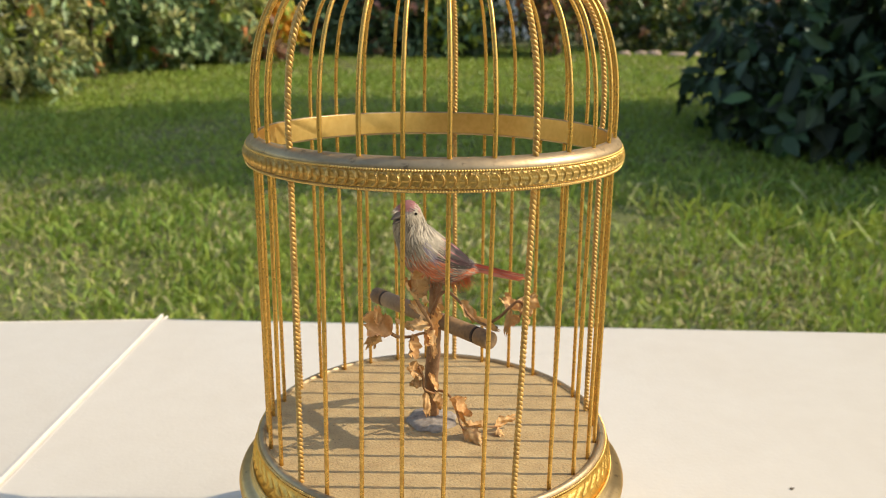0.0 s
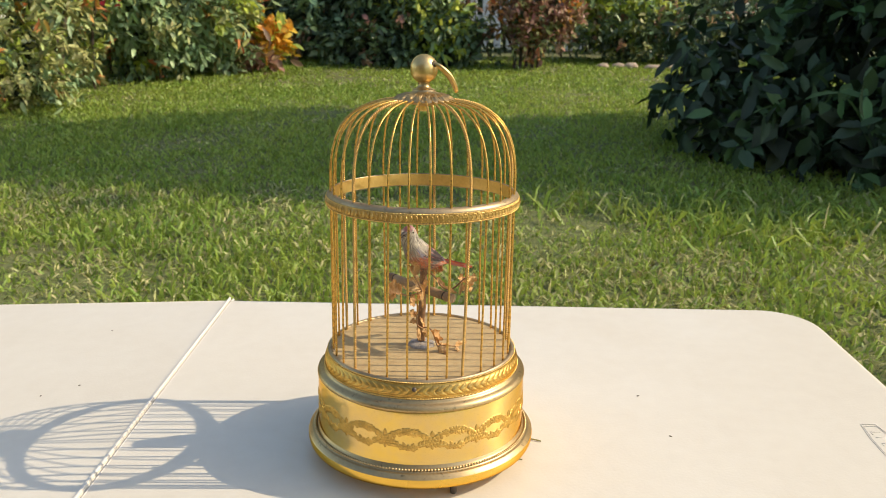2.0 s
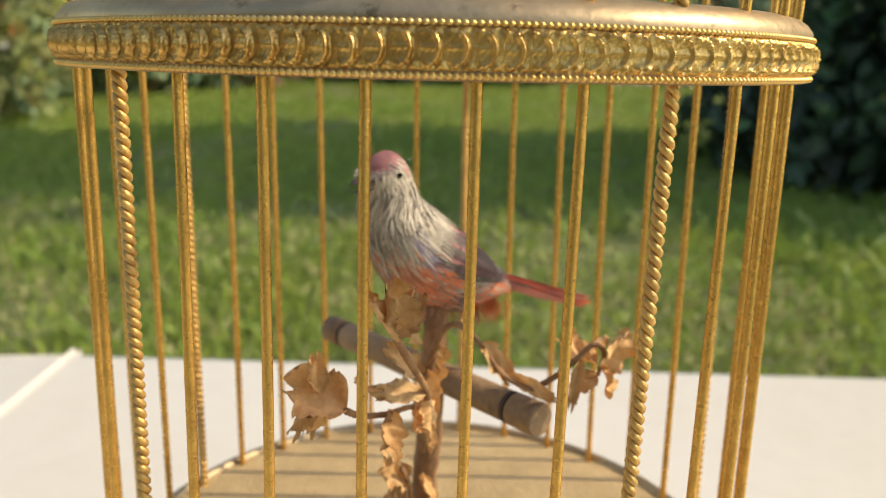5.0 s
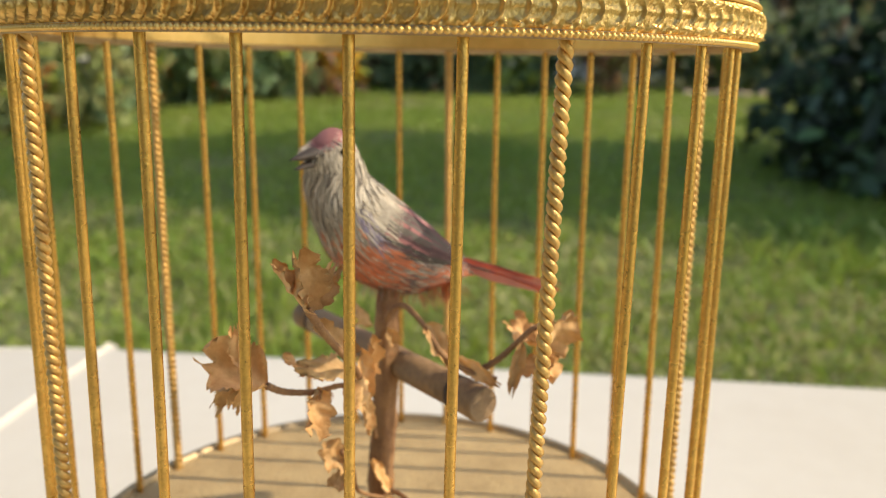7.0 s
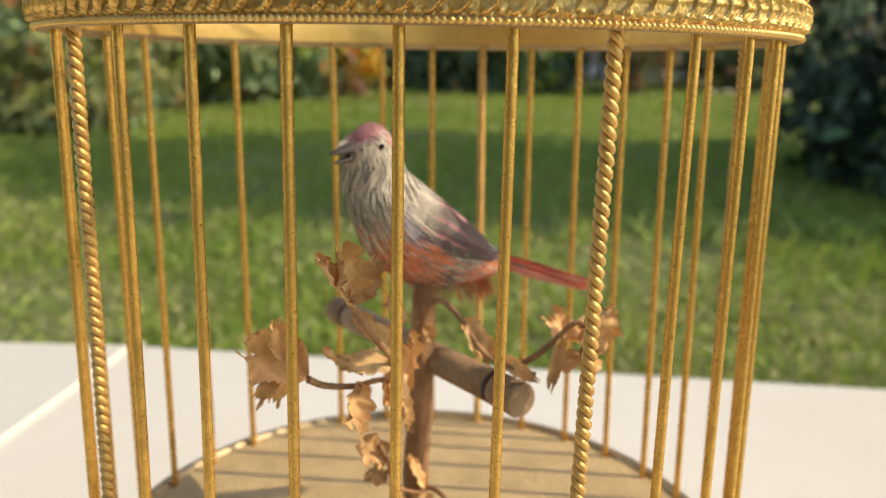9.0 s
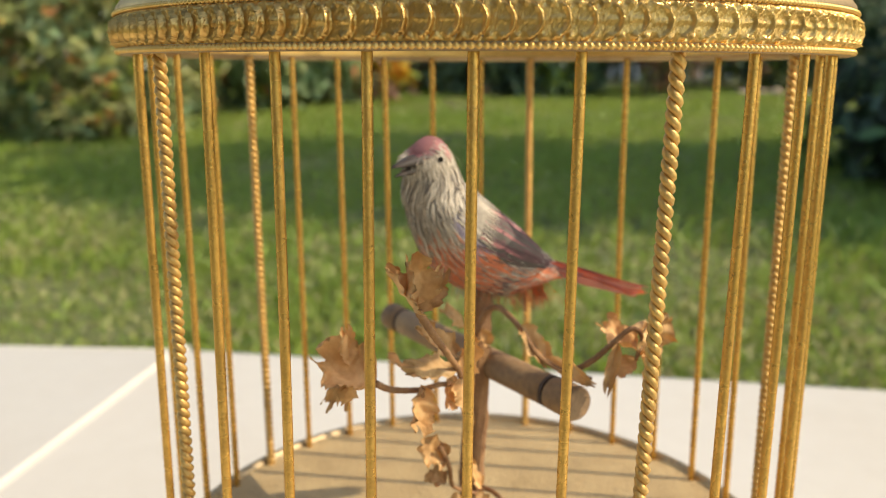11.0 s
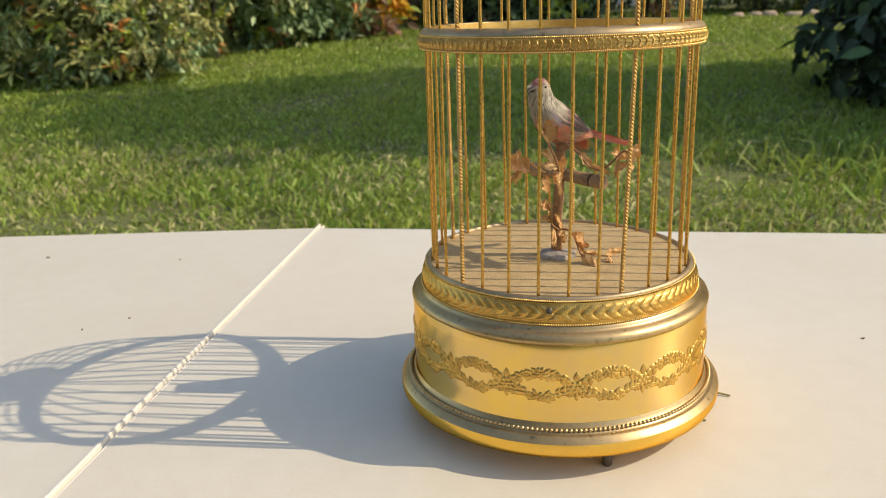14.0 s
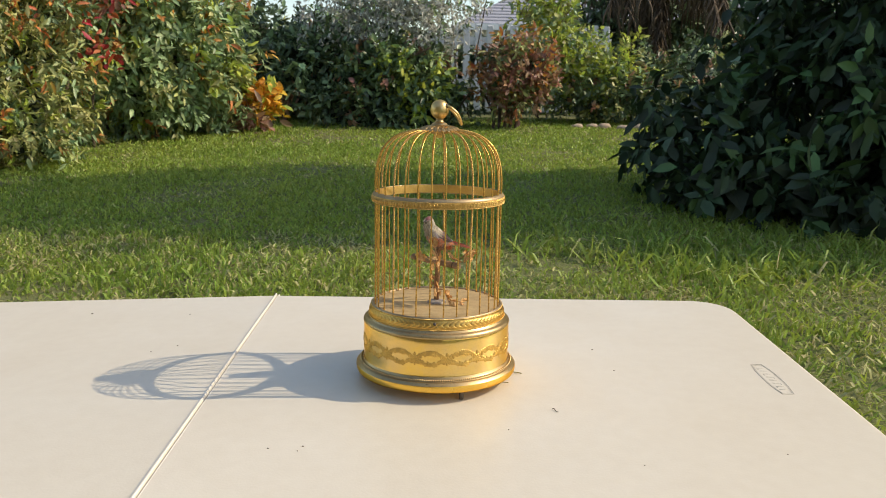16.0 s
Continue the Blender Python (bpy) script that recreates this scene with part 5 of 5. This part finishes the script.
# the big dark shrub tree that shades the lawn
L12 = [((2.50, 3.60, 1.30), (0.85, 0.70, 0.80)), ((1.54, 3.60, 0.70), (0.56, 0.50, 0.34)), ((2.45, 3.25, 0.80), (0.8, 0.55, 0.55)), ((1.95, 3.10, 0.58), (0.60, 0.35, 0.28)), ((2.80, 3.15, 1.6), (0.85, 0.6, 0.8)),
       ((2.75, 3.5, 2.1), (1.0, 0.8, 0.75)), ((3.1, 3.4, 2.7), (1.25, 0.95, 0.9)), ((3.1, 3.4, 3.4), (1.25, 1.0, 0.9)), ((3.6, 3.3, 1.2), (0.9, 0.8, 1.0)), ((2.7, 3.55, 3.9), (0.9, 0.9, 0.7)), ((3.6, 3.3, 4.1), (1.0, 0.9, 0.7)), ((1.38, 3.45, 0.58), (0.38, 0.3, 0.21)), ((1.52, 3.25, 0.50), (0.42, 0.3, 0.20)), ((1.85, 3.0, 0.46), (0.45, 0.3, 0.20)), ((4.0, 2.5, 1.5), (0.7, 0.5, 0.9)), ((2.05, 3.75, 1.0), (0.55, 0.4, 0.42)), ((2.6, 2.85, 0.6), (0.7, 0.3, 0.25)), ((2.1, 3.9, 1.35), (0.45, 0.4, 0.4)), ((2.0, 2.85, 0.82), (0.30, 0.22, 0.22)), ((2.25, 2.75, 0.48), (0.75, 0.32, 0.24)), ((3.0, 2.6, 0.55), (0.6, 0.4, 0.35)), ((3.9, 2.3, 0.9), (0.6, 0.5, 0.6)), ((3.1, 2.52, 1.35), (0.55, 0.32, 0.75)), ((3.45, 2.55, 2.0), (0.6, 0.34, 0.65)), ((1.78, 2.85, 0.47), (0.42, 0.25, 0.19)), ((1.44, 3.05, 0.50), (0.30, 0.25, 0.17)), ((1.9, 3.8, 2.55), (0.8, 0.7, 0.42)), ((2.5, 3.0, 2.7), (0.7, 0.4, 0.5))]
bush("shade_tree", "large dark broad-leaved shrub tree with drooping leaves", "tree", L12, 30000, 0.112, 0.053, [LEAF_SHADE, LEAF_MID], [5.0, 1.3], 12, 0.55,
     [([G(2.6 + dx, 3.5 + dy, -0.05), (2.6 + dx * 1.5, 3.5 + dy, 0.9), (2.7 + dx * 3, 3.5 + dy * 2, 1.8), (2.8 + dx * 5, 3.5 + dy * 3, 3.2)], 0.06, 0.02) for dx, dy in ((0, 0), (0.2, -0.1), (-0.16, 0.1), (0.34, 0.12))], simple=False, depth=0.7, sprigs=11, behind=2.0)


def build_palm():
    palm = thing("palm", "palm trunk with hanging dead brown fronds", "palm", m=Matrix.Translation(G(2.75, 9.6)))
    v, f = tube(spline([(0, 0, -0.05), (0.02, 0, 1.2), (0, 0, 3.0)], 16), np.linspace(0.10, 0.085, 16) * (1 + 0.08 * np.sin(np.arange(16) * 2.1)), 14)
    part("trunk", mesh_of("trunk", v, f, BARK), palm)
    rnd = random.Random(4)
    for k in range(64):
        a = rnd.uniform(0, 6.3)
        r = rnd.uniform(0.35, 1.45) if k % 3 else rnd.uniform(0.08, 0.30)
        top = 1.45 + rnd.uniform(0.0, 0.75)
        pts = [(0.08 * math.cos(a), 0.08 * math.sin(a), top), (r * 0.8 * math.cos(a), r * 0.8 * math.sin(a), top + 0.02), (r * 1.1 * math.cos(a), r * 1.1 * math.sin(a), top - rnd.uniform(0.25, 0.55) - (0.35 if r < 0.3 else 0))]
        pieces = []
        c = spline(pts, 12)
        pieces.append(tube(c, np.linspace(0.018, 0.004, 12), 5))
        for i in range(3, 12):
            for s in (-1, 1):
                e = c[i] + np.array([s * rnd.uniform(0.03, 0.12), rnd.uniform(-.06, .06), -rnd.uniform(0.25, 0.5)])
                pieces.append(tube([c[i], (c[i] + e) / 2 + np.array([s * 0.03, 0, 0.02]), e], np.array([0.016, 0.013, 0.002]), 3))
        v, f = merge(pieces)
        part("dead_frond", mesh_of("dead_frond", v, f, DEAD), palm)


build_palm()


def build_fence_and_house():
    fence = thing("picket_fence", "white painted board fence behind the shrubs", "fence", m=Matrix.Translation(G(0.6, 9.0)))
    z0 = 0.09
    bm = bmesh.new()
    box(bm, -0.038, 0.038, -0.012, 0.012, -0.05, 0.93)
    bmesh.ops.bevel(bm, geom=[e for e in bm.edges], offset=0.006, segments=1, affect='EDGES')
    picket = from_bm("picket", bm, WHITE_WOOD)
    for k in range(16):
        part("picket", picket, fence, m=pose(-0.60 + k * 0.135, -0.02, z0 + 0.012 * math.sin(k * 2.3)))
    for z in (0.31, 0.79):
        bm = bmesh.new()
        box(bm, -0.66, 1.49, -0.006, 0.020, z, z + 0.09)
        part("rail", from_bm("rail", bm, WHITE_WOOD), fence)
    house = thing("house", "neighbouring house with pale walls and a grey shingle roof", "house", m=Matrix.Translation(G(1.4, 26.0)))
    bm = bmesh.new()
    box(bm, 0, 14.0, 0, 7, -0.1, 2.35)
    part("wall", from_bm("wall", bm, STUCCO), house)
    # hipped roof in lapped courses
    for k in range(16):
        t0, t1 = k / 16, (k + 1) / 16
        pts = []
        for t, lift in ((t0, 0.030), (t1, 0.0)):
            pts += [(-0.6 + 3.2 * t, -0.6 + 4.1 * t, 2.36 + 1.9 * t + lift), (14.6 - 3.2 * t, -0.6 + 4.1 * t, 2.36 + 1.9 * t + lift), (14.6 - 3.2 * t, 7.6 - 4.1 * t, 2.36 + 1.9 * t + lift), (-0.6 + 3.2 * t, 7.6 - 4.1 * t, 2.36 + 1.9 * t + lift)]
        low = [(x, y, z - 0.034) for x, y, z in pts[:4]]
        f = [(i, (i + 1) % 4, 4 + (i + 1) % 4, 4 + i) for i in range(4)] + [(8 + i, 8 + (i + 1) % 4, (i + 1) % 4, i) for i in range(4)]
        part("shingle_course", mesh_of("shingle_course", pts + low, f, ROOF, False), house)
    bm = bmesh.new()
    box(bm, -0.66, 14.66, -0.68, -0.58, 2.18, 2.37)
    part("fascia", from_bm("fascia", bm, WHITE_WOOD), house, "white eaves board")
    bm = bmesh.new()
    box(bm, 0.30, 0.40, -0.12, -0.02, -0.05, 2.30)
    part("downpipe", from_bm("downpipe", bm, WHITE_WOOD), house, "white rainwater pipe")


def build_edging():
    rnd = random.Random(31)
    x = 1.20
    for k in range(5):
        w, dp, h = rnd.uniform(0.06, 0.12), rnd.uniform(0.05, 0.08), rnd.uniform(0.025, 0.045)
        bm = bmesh.new()
        bmesh.ops.create_icosphere(bm, subdivisions=2, radius=1.0)
        for v in bm.verts:
            n = noise.noise(v.co * 1.7 + Vector((k * 3.1, 0, 0)))
            v.co = Vector((v.co.x * w, v.co.y * dp, max(-0.3, v.co.z) * h)) * (1 + 0.22 * n)
        x += w + rnd.uniform(0.03, 0.09)
        thing("edging_stone", "small pale rounded stone at the border's edge", "stone", from_bm("edging_stone", bm, MULCH, True), Matrix.Translation(G(x, 6.72 + 0.05 * math.sin(k * 1.3), 0.012)), group="stones along the border")


build_fence_and_house()
build_edging()


def build_wall_behind():
    bm = bmesh.new()
    # added out of view: dark for the brass to reflect, open to the right
    box(bm, -9.0, 0.5, -3.1, -2.9, -0.1, 3.0)
    thing("unseen_wall", "plain beige wall added unseen behind the camera to darken the brass reflections", "wall", from_bm("unseen_wall", bm, RENDER), kind="structure")


build_wall_behind()


# ---- grass ----
BLADE = material("grass_blade", (0.375, 0.455, 0.082), 0.45, dark=(0.262, 0.378, 0.062), scale=1.3, fine=9, mix=0.5, island=0.28, hue=0.016, translucent=0.40)
BLADE_DRY = material("dry_grass_blade", (0.56, 0.54, 0.24), 0.7, dark=(0.42, 0.38, 0.16), scale=2, island=0.35, hue=0.02, translucent=0.2)


def blades(rng, x, y, height, width, lean):
    k = len(x)
    z = ground_height(x, y)
    b = np.stack([x, y, z], -1)
    a = rng.uniform(0, 2 * np.pi, k)
    d = np.stack([np.cos(a), np.sin(a), 0 * a], -1)
    s = np.stack([-np.sin(a), np.cos(a), 0 * a], -1)
    s = s * np.cos(1.2) + d * np.sin(1.2) * rng.choice([-1, 1], k)[:, None]
    h = (height * rng.uniform(0.45, 1.3, k))[:, None]
    l = (lean * rng.uniform(0.15, 1.6, k))[:, None]
    up = np.array([0, 0, 1.0])
    w = (width * rng.uniform(0.6, 1.3, k))[:, None]
    m = b + up * h * 0.6 + d * h * l * 0.35
    t = b + up * h * np.clip(1.0 - 0.35 * l, 0.25, 1) + d * h * l
    v = np.stack([b - s * w * 0.5, b + s * w * 0.5, m + s * w * 0.45, m - s * w * 0.45, t + s * w * 0.06, t - s * w * 0.06], 1)
    q = np.array([[0, 1, 2, 3], [3, 2, 4, 5]])
    return v.reshape(-1, 3), (q[None] + (np.arange(k) * 6)[:, None, None]).reshape(-1, 4)


def build_grass():
    rng = np.random.RandomState(21)
    V, Q, I, o = [], [], [], 0

    def add(x, y, h, w, lean, dry):
        nonlocal o
        v, q = blades(rng, x, y, h, w, lean)
        V.append(v)
        Q.append(q + o)
        I.append(np.repeat((rng.uniform(0, 1, len(x)) < dry).astype(int), 2))
        o += len(v)

    for y0, y1, dens, h, w in ((0.30, 1.6, 6200, 0.044, 0.0076), (1.6, 2.6, 6400, 0.042, 0.0080), (2.6, 3.8, 6000, 0.034, 0.0086), (3.8, 5.2, 5000, 0.033, 0.0094), (5.2, 7.4, 2900, 0.035, 0.0115)):
        half = 0.75 * (y1 + 0.8) + 0.25
        k = int(dens * (y1 - y0) * 2 * half)
        x, y = rng.uniform(-half, half, k), rng.uniform(y0, y1, k)
        inside = np.abs(x) < 0.75 * (y + 0.8) + 0.25 + rng.normal(0, 0.12, k)
        x, y = x[inside], y[inside]
        k = len(x)
        patch = np.sin(x * 2.3 + 1.1) * np.sin(y * 2.9 + 0.4) + 0.6 * np.sin(x * 5.1 - y * 3.3) + 0.5 * np.sin(x * 1.1 + y * 6.3) + 0.6 * np.sin(x * 13.0 + 2 * np.sin(y * 7)) * np.sin(y * 15.0 + 2 * np.sin(x * 6)) - 0.25 * (y > 3)
        keep = rng.uniform(0, 1, k) < np.clip(0.85 - 0.20 * patch, 0.55, 1)
        x, y, patch = x[keep], y[keep], patch[keep]
        thin = patch > 0.55
        straw = (y < 2.45) & (np.sin(x * 3.1 + 0.7) + np.sin(y * 4.3 + x * 1.9) + 0.8 * np.sin(x * 7.7 - y * 6.1) > 0.35)
        add(x[~thin & ~straw], y[~thin & ~straw], np.full((~thin & ~straw).sum(), h), w, 1.05, 0.12 if y0 < 2 else 0.025)
        add(x[~thin & straw], y[~thin & straw], np.full((~thin & straw).sum(), h * 0.9), w, 1.35, 0.36)
        add(x[thin], y[thin], np.full(thin.sum(), h * 0.75), w, 1.6, 0.36 if y0 < 2 else 0.10)
    # the rest of the lawn, thinner, round the table and to both sides
    k = 62000
    x, y = rng.normal(0, 3.6, k), rng.normal(1.5, 3.8, k)
    outer = ((np.abs(x) > 0.75 * (y + 0.8) + 0.15) | (y < 0.32)) & (y < 7.6)
    add(x[outer], y[outer], np.full(outer.sum(), 0.040), 0.0115, 1.2, 0.16)
    # coarse tufts
    for cx, cy, n, h in ((0.55, 2.30, 130, 0.14), (0.80, 2.15, 130, 0.15), (0.35, 2.35, 80, 0.12), (1.05, 2.05, 110, 0.14), (1.35, 2.05, 70, 0.13), (1.2, 2.3, 90, 0.13), (0.2, 2.2, 40, 0.11), (1.5, 2.15, 90, 0.13), (-0.9, 2.0, 40, 0.09), (-1.4, 1.9, 40, 0.09), (-0.45, 2.1, 40, 0.09), (1.65, 2.45, 70, 0.13), (0.95, 2.4, 80, 0.13)):
        n = int(n * 0.62)
        x, y = cx + rng.normal(0, 0.11, n), cy + rng.normal(0, 0.09, n)
        add(x, y, np.full(n, h * 0.80), 0.0102, 1.45, 0.04)
    v, q = np.vstack(V), np.vstack(Q)
    thing("grass", "uneven green lawn grass with dry blades and coarse tufts", "grass", big_mesh("grass", v, q, [BLADE, BLADE_DRY], np.concatenate(I), smooth=True), kind="stuff")


build_grass()
